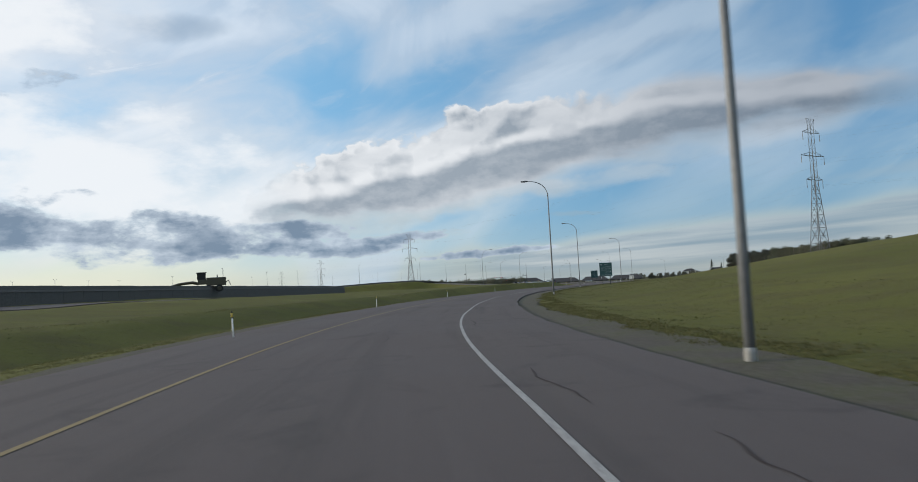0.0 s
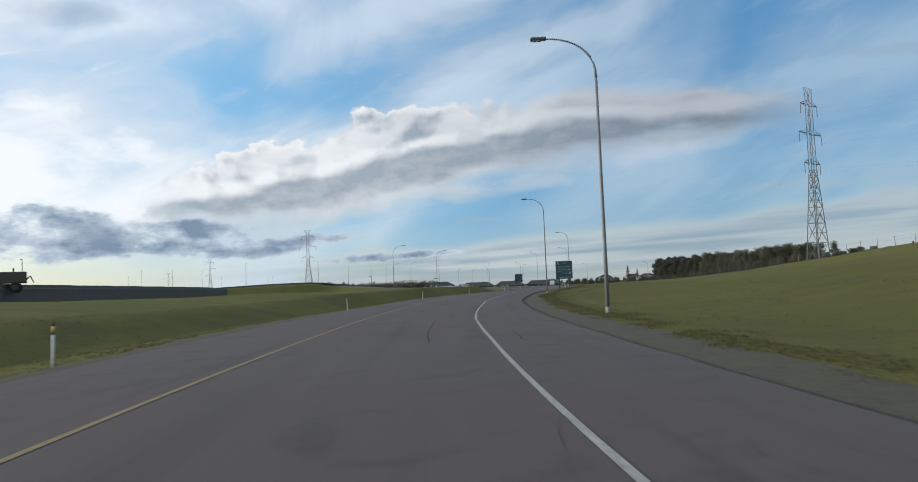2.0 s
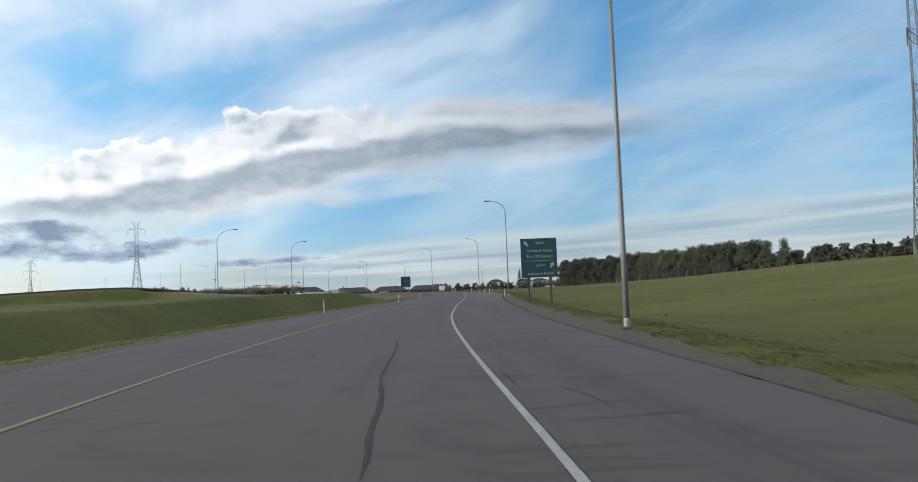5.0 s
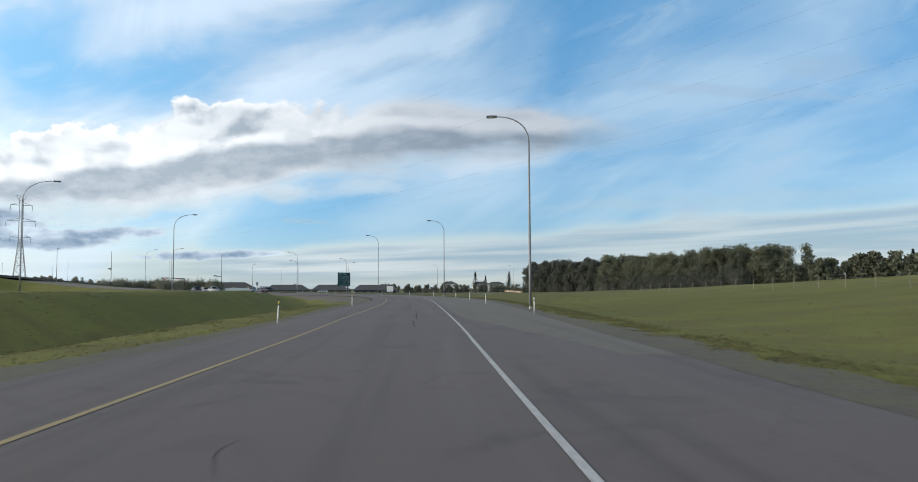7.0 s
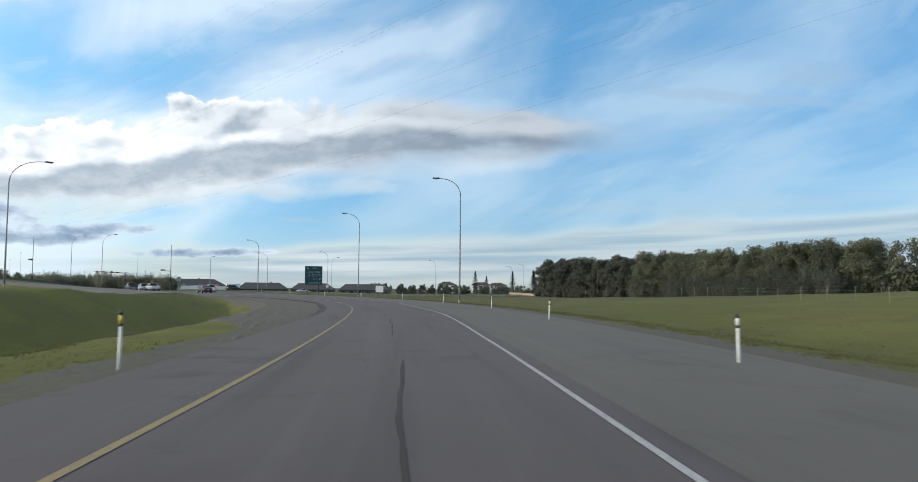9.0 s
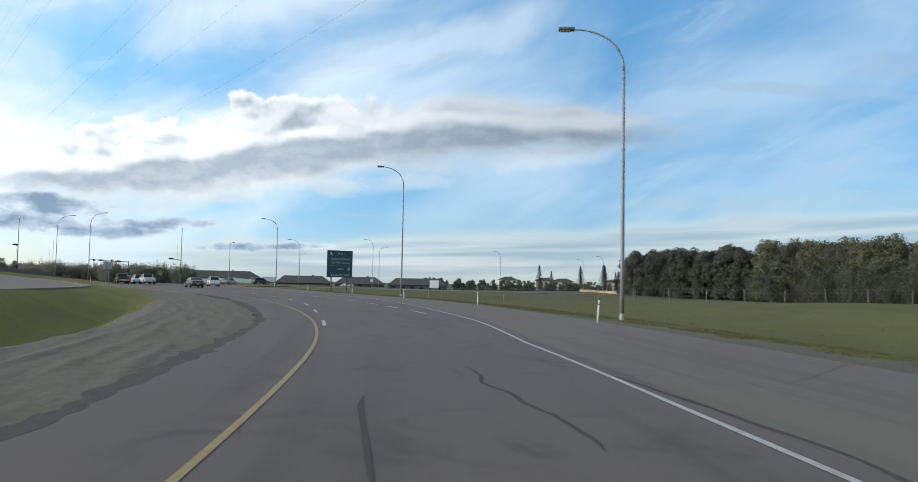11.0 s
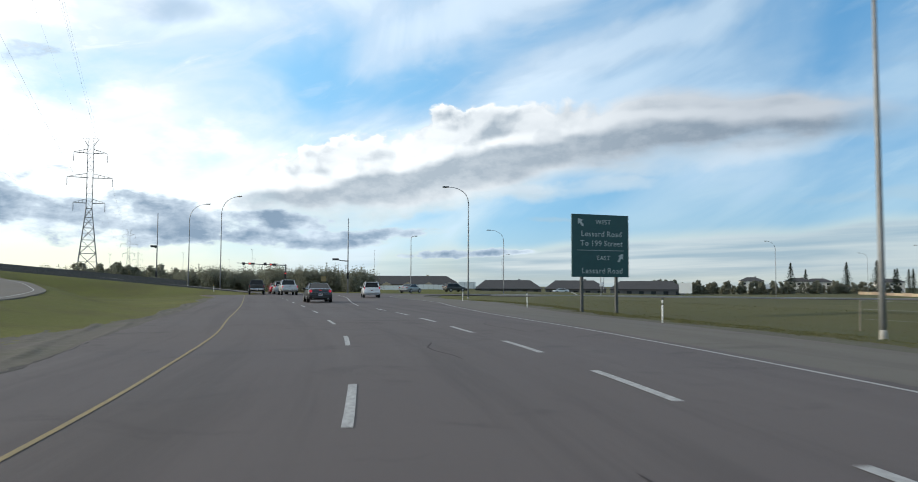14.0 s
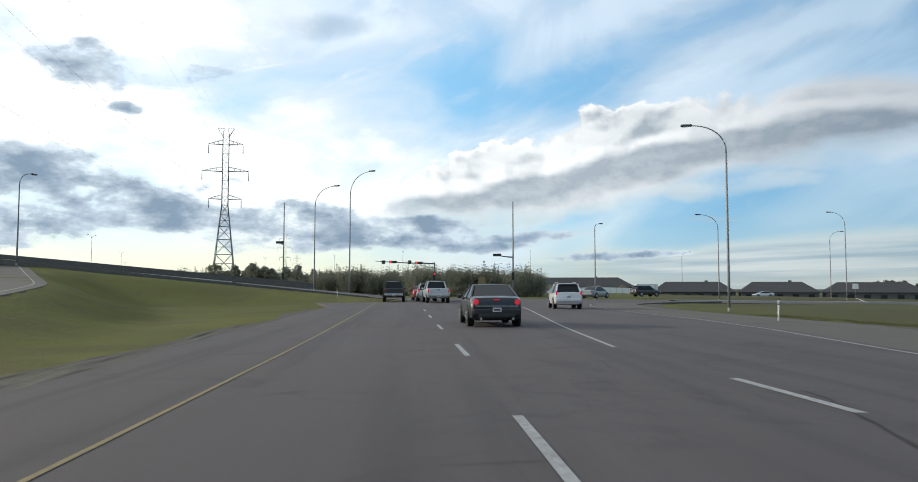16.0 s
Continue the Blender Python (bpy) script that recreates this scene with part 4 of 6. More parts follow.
def highway_wall():
    """Panelled retaining wall with a traffic barrier on top, along the raised highway; its dark colour stands for a
    bank in shade.
    """
    ob = tagged(new("highway_wall"), "long concrete retaining wall of a raised highway, dark colour standing for a shaded bank", "wall", kind="structure")
    step, shared = 6.0, {}
    for k in range(89):
        y = -150 + step * k
        k4 = k % 4
        if k4 not in shared:
            bm = B()
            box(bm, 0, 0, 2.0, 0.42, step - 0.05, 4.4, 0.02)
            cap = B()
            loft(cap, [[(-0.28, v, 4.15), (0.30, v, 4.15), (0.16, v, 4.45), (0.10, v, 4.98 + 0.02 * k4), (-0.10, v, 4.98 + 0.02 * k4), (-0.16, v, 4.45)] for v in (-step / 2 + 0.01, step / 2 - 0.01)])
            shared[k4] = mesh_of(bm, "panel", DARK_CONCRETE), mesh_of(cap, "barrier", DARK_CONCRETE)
        for name, me in zip(("panel", "barrier"), shared[k4]):
            o = new(name, me)
            o.parent = ob
            o.matrix_basis = pose(WALL_X + 0.25, y, -0.55 - 0.6 * float(S01((y - 330) / 60)))


highway_wall()


# ---------------------------------------------------------------- street lamps
def street_lamp(x, y, height, arm, heading, label, double=False, z=None, head=0.75):
    """A tapered steel pole with a bowed arm. heading: degrees from +x towards which the arm points."""
    z = gz(x, y) if z is None else z
    ob = thing("street_lamp", label, "street lamp", "street lamps", pose(x, y, z, 0, 0, heading))
    rise = min(2.4, arm * 0.85)
    top = height - rise
    part("pole", tube(B(), [(0, 0, 0.25), (0, 0, 2.5), (0, 0, top * 0.6), (0, 0, top)], [0.088, 0.082, 0.068, 0.055], 12), GALV, ob, smooth=True)
    part("base_sleeve", tube(B(), [(0, 0, -0.2), (0, 0, 0.18), (0, 0, 0.26)], [0.098, 0.095, 0.088], 12), CONCRETE, ob, "pale concrete footing", True)
    for sign in ((1, -1) if double else (1,)):
        pts, rad = [], []
        for k in range(11):
            a = math.pi / 2 * k / 10
            pts.append((sign * arm * (1 - math.cos(a)) ** 1.05, 0, top + rise * math.sin(a) ** 0.9))
            rad.append(0.053 - 0.022 * k / 10)
        part("arm", tube(B(), pts, rad, 8), GALV, ob, smooth=True)
        bm = B()
        box(bm, sign * (arm + head * 0.42), 0, height + 0.02, head, 0.30, 0.13, 0.045)
        h = part("lamp_head", bm, LAMP, ob, "dark lamp casing")
        bm = B()
        box(bm, sign * (arm + head * 0.5), 0, height - 0.055, head * 0.55, 0.22, 0.03, 0.01)
        part("lens", bm, LENS, h)
    return ob


RAMP_LAMP = "tall galvanised lamp post with bowed arm on the verge"
for x, y, hgt, to in ((4.35, 11.7, 11.9, 174), (9.55, 78.6, 11.75, 168), (21.8, 139.4, 11.7, 155), (44.8, 212.3, 12.35, 150), (64.0, 283.9, 12.0, 158), (64.8, 329.4, 12.6, 184), (56.2, 388.6, 11.6, 180)):
    street_lamp(x, y, hgt + 0.1, 2.1, to, RAMP_LAMP, head=0.68)
for x, y, hgt, to in ((8, 262.5, 12.4, 10), (23.4, 296, 12.0, 20), (22.6, 417.5, 13.0, -30), (14.8, 428, 12.6, -20)):
    street_lamp(x, y, hgt, 3.0, to, "tall lamp post with bowed arm beside the entry ramp")
for x, y, hgt, to in ((65.0, 446, 11.6, 190), (86, 462, 13.2, 200), (95, 500, 13.2, 20), (77, 587, 13.5, 20), (128, 476, 12.5, 200), (168, 486, 12.5, 200), (197, 560, 14.0, 170)):
    street_lamp(x, y, hgt, 2.4, to, "slim lamp post beside the cross road")
street_lamp(48.6, 439.5, 9.9, 0.6, 5, "slim lamp post with a short arm beyond the crossing", head=0.5)
for b, n, hgt in ((42, -13, 9.2), (56, -13, 10.2), (88, -13, 10.5), (118, 13, 10.5)):
    p = cross_at(b, n)
    street_lamp(p[0], p[1], hgt, 1.6, 90 if n < 0 else -90, "lamp post on the overpass approach", z=float(cross_z(np.array(b))) - 0.1)
for x, y in ((-283, 484), (-262, 495), (-245, 505), (-228, 512), (-197, 525), (-137, 544), (-102, 551), (-120, 720), (-75, 700), (-38, 690), (-190, 700), (-60, 790), (20, 720), (-240, 780), (-100, 880)):
    street_lamp(x, y, 17 + (x * 7 % 3) * 1.2, 1.8, 95, "distant highway lamp post with two arms", double=True, z=0.3, head=0.7)


# ---------------------------------------------------------------- lattice towers and lines
SPAN = Vector((-115.6, 316.0, 0))
TOWERS = [Vector((90.0, 190.0, 0)) - SPAN, Vector((90.0, 190.0, 0)), Vector((-31.6, 497.0, 0)), Vector((-147.2, 813.0, 0)), Vector((-262.8, 1129.0, 0))]
ARMS = ((0.565, 3.5), (0.735, 5.0), (0.90, 3.7))


def beam(bm, a, b, r=0.06):
    tube(bm, [a, b], [r, r], 4, cap=False)


def pylon(x, y, z0, height, heading):
    """A narrow lattice tower: splayed legs to the waist, a slim even body above, three pairs of arms."""
    ob = thing("lattice_pylon", "tall grey lattice steel power pylon on grass", "pylon", "power pylons", pose(x, y, z0, 0, 0, heading))
    h, waist = height, 0.53

    def wide(f):
        return 2.7 + (0.66 - 2.7) * f / waist if f < waist else 0.66

    def deep(f):
        return 1.25 + (0.5 - 1.25) * f / waist if f < waist else 0.5 - 0.15 * (f - waist) / (1 - waist)

    corners = [(1, 1), (-1, 1), (-1, -1), (1, -1)]
    for sx, sy in corners:
        pts = [(sx * wide(f), sy * deep(f), h * f) for f in (0, 0.27, waist, 0.8, 0.97)]
        part("leg", tube(B(), pts, [0.10, 0.09, 0.075, 0.06, 0.05], 5), LATTICE, ob)
    levels = [0, 0.12, 0.23, 0.32, 0.40, 0.47, 0.53, 0.58, 0.63, 0.68, 0.735, 0.79, 0.845, 0.90, 0.95]
    bm = B()
    for lo, hi in zip(levels, levels[1:]):
        r = 0.045 if lo < waist else 0.022
        for k in range(4):
            p, q = corners[k], corners[(k + 1) % 4]
            a, b = wide(lo), wide(hi)
            c, d = deep(lo), deep(hi)
            beam(bm, (p[0] * a, p[1] * c, h * lo), (q[0] * b, q[1] * d, h * hi), r)
            if lo < waist:
                beam(bm, (q[0] * a, q[1] * c, h * lo), (p[0] * b, p[1] * d, h * hi), r)
                m = (a + b) / 2, (c + d) / 2, h * (lo + hi) / 2
                beam(bm, (p[0] * m[0], p[1] * m[1], m[2]), (q[0] * m[0], q[1] * m[1], m[2]), 0.03)
            beam(bm, (p[0] * b, p[1] * d, h * hi), (q[0] * b, q[1] * d, h * hi), r)
    tagged(part("bracing", bm, LATTICE, ob), kind="stuff")
    for f, reach in ARMS:
        w, dp = wide(f), deep(f)
        for sgn in (1, -1):
            bm = B()
            for sy in (1, -1):
                beam(bm, (sgn * w, sy * dp, h * f), (sgn * reach, 0, h * f + 0.1), 0.06)
                beam(bm, (sgn * w, sy * dp, h * (f + 0.028)), (sgn * reach, 0, h * f + 0.16), 0.035)
                for t in (0.3, 0.6):
                    m = w + (reach - w) * t
                    beam(bm, (sgn * m, sy * dp * (1 - t), h * f + 0.1 * t), (sgn * m, sy * dp * (1 - t), h * (f + 0.028 * (1 - t)) + 0.1), 0.025)
            part("crossarm", bm, LATTICE, ob)
            part("insulator", tube(B(), [(sgn * reach, 0, h * f + 0.1), (sgn * reach, 0, h * f - 0.5), (sgn * reach, 0, h * f - 2.0)], [0.03, 0.07, 0.085], 6), LAMP, ob, "dark insulator string")
    for sgn in (1, -1):
        bm = B()
        for sy in (1, -1):
            beam(bm, (sgn * 0.66, sy * deep(0.95), h * 0.95), (sgn * 1.8, 0, h), 0.045)
            beam(bm, (sgn * 0.66, sy * deep(0.95), h * 0.965), (sgn * 0.4, 0, h), 0.035)
        beam(bm, (sgn * 0.4, 0, h), (sgn * 1.8, 0, h), 0.035)
        part("peak", bm, LATTICE, ob)
    return ob


HEAD = math.degrees(math.atan2(SPAN.y, SPAN.x)) - 90
tower_z = []
for k, p in enumerate(TOWERS):
    z0 = gz(p.x, p.y) - 0.3
    top = 38.4 if k < 2 else 36.8
    tower_z.append((z0, top - z0))
    pylon(p.x, p.y, z0, top - z0, HEAD + (14 if k < 2 else 0))
side = Vector((math.cos(radians(HEAD)), math.sin(radians(HEAD)), 0))
for k in range(len(TOWERS) - 1):
    (za, ha), (zb, hb) = tower_z[k], tower_z[k + 1]
    rows = [(f, sg * r, -1.5, 7.5) for f, r in ARMS for sg in (1, -1)] + [(1.0, 1.4, 0, 5.0), (1.0, -1.4, 0, 5.0)]
    for f, r, drop, sag in rows:
        a = TOWERS[k] + side * r + Vector((0, 0, za + ha * f + drop))
        b = TOWERS[k + 1] + side * r + Vector((0, 0, zb + hb * f + drop))
        pts = [a.lerp(b, t) - Vector((0, 0, sag * 4 * t * (1 - t))) for t in (i / 24 for i in range(25))]
        o = new("power_cable", mesh_of(tube(B(), pts, [0.005] * 25, 4, cap=False), "power_cable", LATTICE))
        tagged(o, "thin dark power cable hung between pylons", "cable", "power cables")


# ---------------------------------------------------------------- road signs
def text_mesh(words, size):
    c = bpy.data.curves.new("words", "FONT")
    c.body, c.size, c.align_x, c.align_y = words, size, "CENTER", "CENTER"
    c.extrude, c.resolution_u, c.space_character = 0.004, 3, 1.12
    o = bpy.data.objects.new("words", c)
    scene.collection.objects.link(o)
    me = bpy.data.meshes.new_from_object(o.evaluated_get(bpy.context.evaluated_depsgraph_get()))
    bpy.data.objects.remove(o)
    bpy.data.curves.remove(c)
    me.materials.clear()
    me.materials.append(SIGN_WHITE)
    return me


def arrow_bm(turn):
    bm = B()
    t = pose(0, 0, 0, 0, turn, 0)
    for poly in ([(-0.055, -0.25), (0.055, -0.25), (0.055, 0.02), (-0.055, 0.02)], [(-0.18, 0.0), (0.18, 0.0), (0.0, 0.26)]):
        a = [bm.verts.new(t @ Vector((x, -0.006, z))) for x, z in poly]
        b = [bm.verts.new(t @ Vector((x, 0.006, z))) for x, z in poly]
        bm.faces.new(a)
        bm.faces.new(b[::-1])
        for i in range(len(a)):
            bm.faces.new((a[i], b[i], b[(i + 1) % len(a)], a[(i + 1) % len(a)]))
    return bm


def guide_sign(x, y, heading, w, h, bottom, label):
    z = gz(x, y)
    ob = thing("guide_sign", label, "road sign", "guide signs", pose(x, y, z, 0, 0, heading))
    zc = bottom - z + h / 2
    bm = B()
    box(bm, 0, 0, zc, w, 0.05, h, 0.012)
    panel = part("panel", bm, GREEN, ob, "dark green sign panel")
    bm = B()
    for sx in (-1, 1):
        box(bm, sx * (w / 2 + 0.012), 0, zc, 0.03, 0.07, h + 0.05)
    for sz in (-1, 1):
        box(bm, 0, 0, zc + sz * (h / 2 + 0.012), w, 0.07, 0.03)
    part("rim", bm, GREEN, ob)
    for k in range(4):
        bm = B()
        box(bm, 0, 0.055, zc + (k - 1.5) * h / 4.4, w * 0.96, 0.05, 0.08)
        part("stringer", bm, ALU, ob)
    for sx in (-0.31, 0.31):
        bm = B()
        box(bm, sx * w, 0.14, (zc + h / 2 - 0.3) / 2 - 0.2, 0.15, 0.12, zc + h / 2 + 0.1, 0.01)
        part("post", bm, POST, ob)
    rows = (("WEST", 0.05, 0.385, 0.27), ("Lessard Road", 0.02, 0.19, 0.335), ("To 199 Street", 0.02, 0.035, 0.335), ("EAST", 0.05, -0.2, 0.27), ("Lessard Road", 0.03, -0.41, 0.335))
    for words, fx, fz, size in rows:
        size *= w / 2.75
        meshes = [text_mesh(word, size) for word in words.split()]
        wide = [max(v.co.x for v in me.vertices) - min(v.co.x for v in me.vertices) for me in meshes]
        x = fx * w - (sum(wide) + 0.46 * size * (len(wide) - 1)) / 2
        for me, width in zip(meshes, wide):
            o = new("lettering", me)
            o.parent = panel
            o.matrix_basis = pose(x + width / 2, -0.030, zc + fz * h, 90, 0, 0)
            x += width + 0.46 * size
    for fx, fz, turn in ((-0.355, 0.38, -38), (0.36, -0.19, 32)):
        o = part("arrow", arrow_bm(turn), SIGN_WHITE, panel)
        o.matrix_basis = pose(fx * w, -0.032, zc + fz * h)
    bm = B()
    box(bm, 0, -0.029, zc - 0.075 * h, w * 0.84, 0.008, 0.022)
    part("divider", bm, SIGN_WHITE, panel)
    return ob


guide_sign(33.2, 173.5, -15, 2.72, 2.95, 1.78, "dark green road sign with white lettering on dark posts")
guide_sign(61.4, 348.8, 20, 3.38, 3.2, 1.76, "dark green road sign with white lettering on dark posts")


def small_sign(x, y, heading, w, h, bottom, mat, label, posts=1):
    z = gz(x, y)
    ob = thing("small_sign", label, "road sign", "", pose(x, y, z, 0, 0, heading))
    bm = B()
    box(bm, 0, 0, bottom + h / 2, w, 0.02, h, 0.008)
    part("panel", bm, mat, ob)
    for sx in ((0,) if posts == 1 else (-0.3 * w, 0.3 * w)):
        bm = B()
        box(bm, sx, 0.05, (bottom + h) / 2 - 0.1, 0.06, 0.05, bottom + h + 0.1, 0.006)
        part("post", bm, GALV, ob)
    return ob


small_sign(38.9, 324.3, 195, 0.45, 0.6, 1.5, ALU, "grey back of a small road sign beside the entry ramp")
small_sign(39.0, 324.9, 195, 0.45, 0.6, 1.5, ALU, "grey back of a small road sign beside the entry ramp")
small_sign(104.5, 466, -20, 2.6, 2.2, 0.6, PLASTIC, "white board with two panels beside the cross road", 2)
small_sign(84, 452, -10, 0.75, 0.75, 1.8, PLASTIC, "small white sign beside the cross road")
small_sign(120, 462, -10, 0.75, 0.9, 1.8, PLASTIC, "small white sign beside the cross road")
small_sign(33.6, 441, 0, 0.9, 0.9, 2.0, YELLOW, "yellow warning sign beyond the crossing")


# ---------------------------------------------------------------- delineator posts
def delineator_mesh(back, tone):
    ob = thing("delineator_post", "white plastic marker post with black band on the verge", "marker post", "marker posts")
    part("post", tube(B(), [(0, 0, -0.1), (0, 0, 0.74)], [0.027, 0.025], 10), PLASTIC, ob, smooth=True)
    part("band", tube(B(), [(0, 0, 0.72), (0, 0, 0.77)], [0.0275, 0.027], 10), BLACK, ob, "black band")
    part("reflector", tube(B(), [(0, 0, 0.77), (0, 0, 0.90)], [0.031, 0.031], 10), back, ob, tone, True)
    part("cap", tube(B(), [(0, 0, 0.90), (0, 0, 0.97), (0, 0, 0.99)], [0.026, 0.025, 0.010], 10), BLACK, ob, "black cap", True)
    return ob


first = delineator_mesh(AMBER, "yellow reflective band")
spots = [(-7.7, 25.8), (-7.1, 64.4), (-1.7, 99.2), (6.0, 133.5), (16.3, 169.5), (27.55, 199.3), (36.9, 228.3), (24.6, 407.6),
         (41.95, 205.9), (47.4, 226), (53.0, 244.2), (58.1, 262.3), (61.0, 280.2), (62.9, 299.5), (62.65, 318.5), (61.2, 337.3), (58.2, 354), (55.0, 371.2)]
right_post = delineator_mesh(PLASTIC, "white reflective band")
for k, (x, y) in enumerate(spots):
    m = pose(x, y, gz(x, y) + 0.03, (k * 37 % 5) - 2, (k * 53 % 7) - 3, -10 if y < 260 else 5)
    if k in (0, 8):
        (right_post if k else first).matrix_basis = m
    else:
        copy_thing(first if k < 8 else right_post, m)
fallen = copy_thing(right_post, pose(72, 412, gz(72, 412) + 0.12, 0, 66, 155))
fallen["label"] = "white marker post knocked over in the grass"


# ---------------------------------------------------------------- wire fence on the bank
def fence(path, gap):
    c = curve_points(path, 1.0)
    d = np.concatenate([[0], np.cumsum(np.hypot(*np.diff(c, axis=0).T))])
    ob = thing("wire_fence", "old wire fence with bleached wooden posts in grass", "fence")
    rngf = random.Random(3)
    pts = []
    me = None
    for k in range(int(d[-1] / gap)):
        x, y = np.interp(k * gap, d, c[:, 0]), np.interp(k * gap, d, c[:, 1])
        z = gz(x, y)
        if me is None:
            me = mesh_of(tube(B(), [(0, 0, -0.3), (0, 0, 1.1), (0, 0, 1.14)], [0.026, 0.025, 0.016], 7), "post", FENCE_WOOD)
        p = new("post", me)
        p.parent = ob
        p.matrix_basis = pose(x, y, z, rngf.uniform(-4, 4), rngf.uniform(-4, 4), rngf.uniform(0, 90))
        pts.append(Vector((x, y, z)))
    for hh in (0.45, 0.8, 1.1):
        part("wire", tube(B(), [p + Vector((0, 0, hh)) for p in pts], [0.003] * len(pts), 4, cap=False), GALV, ob)


fence([(46, 96), (56, 138), (64, 175), (75, 215), (86, 255), (99, 300)], 4.0)
fence([(101, 300), (92, 307), (83, 314), (75, 320), (70, 328), (67.5, 340)], 3.0)


# ---------------------------------------------------------------- traffic signals
def signal_head(parent, x, z, lit, across=True, y=-0.18):
    n = 3
    bm = B()
    box(bm, x, y, z, 1.05 if across else 0.34, 0.2, 0.34 if across else 1.05, 0.03)
    head = part("signal_head", bm, BLACK, parent, "dark signal housing")
    for k in range(n):
        o = (k - 1) * 0.33
        px, pz = (x + o, z) if across else (x, z - o)
        bm = B()
        bmesh.ops.create_cone(bm, cap_ends=True, segments=14, radius1=0.105, radius2=0.10, depth=0.05, matrix=pose(px, y - 0.115, pz, 90, 0, 0))
        part("light", bm, RED_ON if k == 0 and lit else LENS_OFF, head)
    return head


def mast_signal(x, y, heading, arm, height, heads, label, tall=0.0, lit=True):
    ob = thing("traffic_signal", label, "traffic light", "traffic lights", pose(x, y, gz(x, y), 0, 0, heading))
    part("pole", tube(B(), [(0, 0, -0.1), (0, 0, max(height + 0.2, tall))], [0.13, 0.10 if not tall else 0.07], 10), GALV if tall else LAMP, ob, smooth=True)
    if arm:
        part("mast_arm", tube(B(), [(0, 0, height), (-arm * 0.5, 0, height + 0.12), (-arm, 0, height + 0.35)], [0.09, 0.07, 0.045], 8), LAMP, ob, smooth=True)
    for fx, across in heads:
        signal_head(ob, -arm * fx, height + 0.08 + 0.3 * fx * fx, lit, across)
    signal_head(ob, 0.0, 3.0, lit, False)
    for fx in ((0.42, 0.86) if arm > 4 else ()):
        bm = B()
        box(bm, -arm * fx, -0.1, height + 0.2, 0.45, 0.03, 0.5, 0.01)
        part("lane_sign", bm, BLACK, ob, "dark back-lit lane sign")
    return ob


mast_signal(26.6, 443.5, 10, 8.2, 4.75, ((0.26, True), (0.7, True)), "dark traffic signal with red lights on a long arm")
mast_signal(38.2, 437.0, 5, 2.4, 5.4, ((0.85, True),), "lamp pole with a traffic signal on a short arm", 12.6, False)
mast_signal(3.8, 445.0, 10, 0.6, 7.6, ((0.9, True),), "traffic signal on a tall pole near the overpass", 13.8, False)

# ---------------------------------------------------------------- vehicles
def wheel(parent, x, y, r, w):
    bm = B()
    prof = [(-w / 2, r * 0.62), (-w / 2, r * 0.9), (-w / 2 + 0.03, r), (w / 2 - 0.03, r), (w / 2, r * 0.9), (w / 2, r * 0.62)]
    loft(bm, [[(x + px, y + pr * math.cos(a), r + pr * math.sin(a)) for a in (2 * math.pi * k / 20 for k in range(20))] for px, pr in prof])
    t = part("wheel", bm, RUBBER, parent, "black tyre", True)
    sgn = 1 if x > 0 else -1
    bm = B()
    bmesh.ops.create_cone(bm, cap_ends=True, segments=20, radius1=r * 0.64, radius2=r * 0.6, depth=0.05, matrix=pose(x + sgn * (w / 2 - 0.01), y, r, 0, 90, 0))
    for k in range(5):
        box(bm, x + sgn * (w / 2 + 0.02), y + r * 0.32 * math.cos(k * 1.2566), r + r * 0.32 * math.sin(k * 1.2566), 0.03, 0.06, r * 0.56, 0, pose(0, 0, 0, 90 - math.degrees(k * 1.2566) - 0, 0, 0).inverted())
    part("rim", bm, RIM, t, "metal rim")
    return t


def body_ring(y, zb, zt, w):
    h = zt - zb
    half = [(w * 0.80, zb), (w * 0.955, zb + 0.10 * h), (w, zb + 0.38 * h), (w * 0.995, zb + 0.66 * h), (w * 0.95, zb + 0.90 * h), (w * 0.84, zt - 0.01 * h), (w * 0.4, zt + 0.012)]
    return [(x, y, z) for x, z in half] + [(-x, y, z) for x, z in reversed(half)]


def quad(bm, pts, depth):
    """A panel with thickness, pushed in along its normal."""
    v = [Vector(p) for p in pts]
    n = (v[1] - v[0]).cross(v[2] - v[0]).normalized()
    a = [bm.verts.new(p + n * depth / 2) for p in v]
    b = [bm.verts.new(p - n * depth / 2) for p in v]
    bm.faces.new(a)
    bm.faces.new(b[::-1])
    for i in range(len(v)):
        bm.faces.new((a[i], b[i], b[(i + 1) % len(v)], a[(i + 1) % len(v)]))


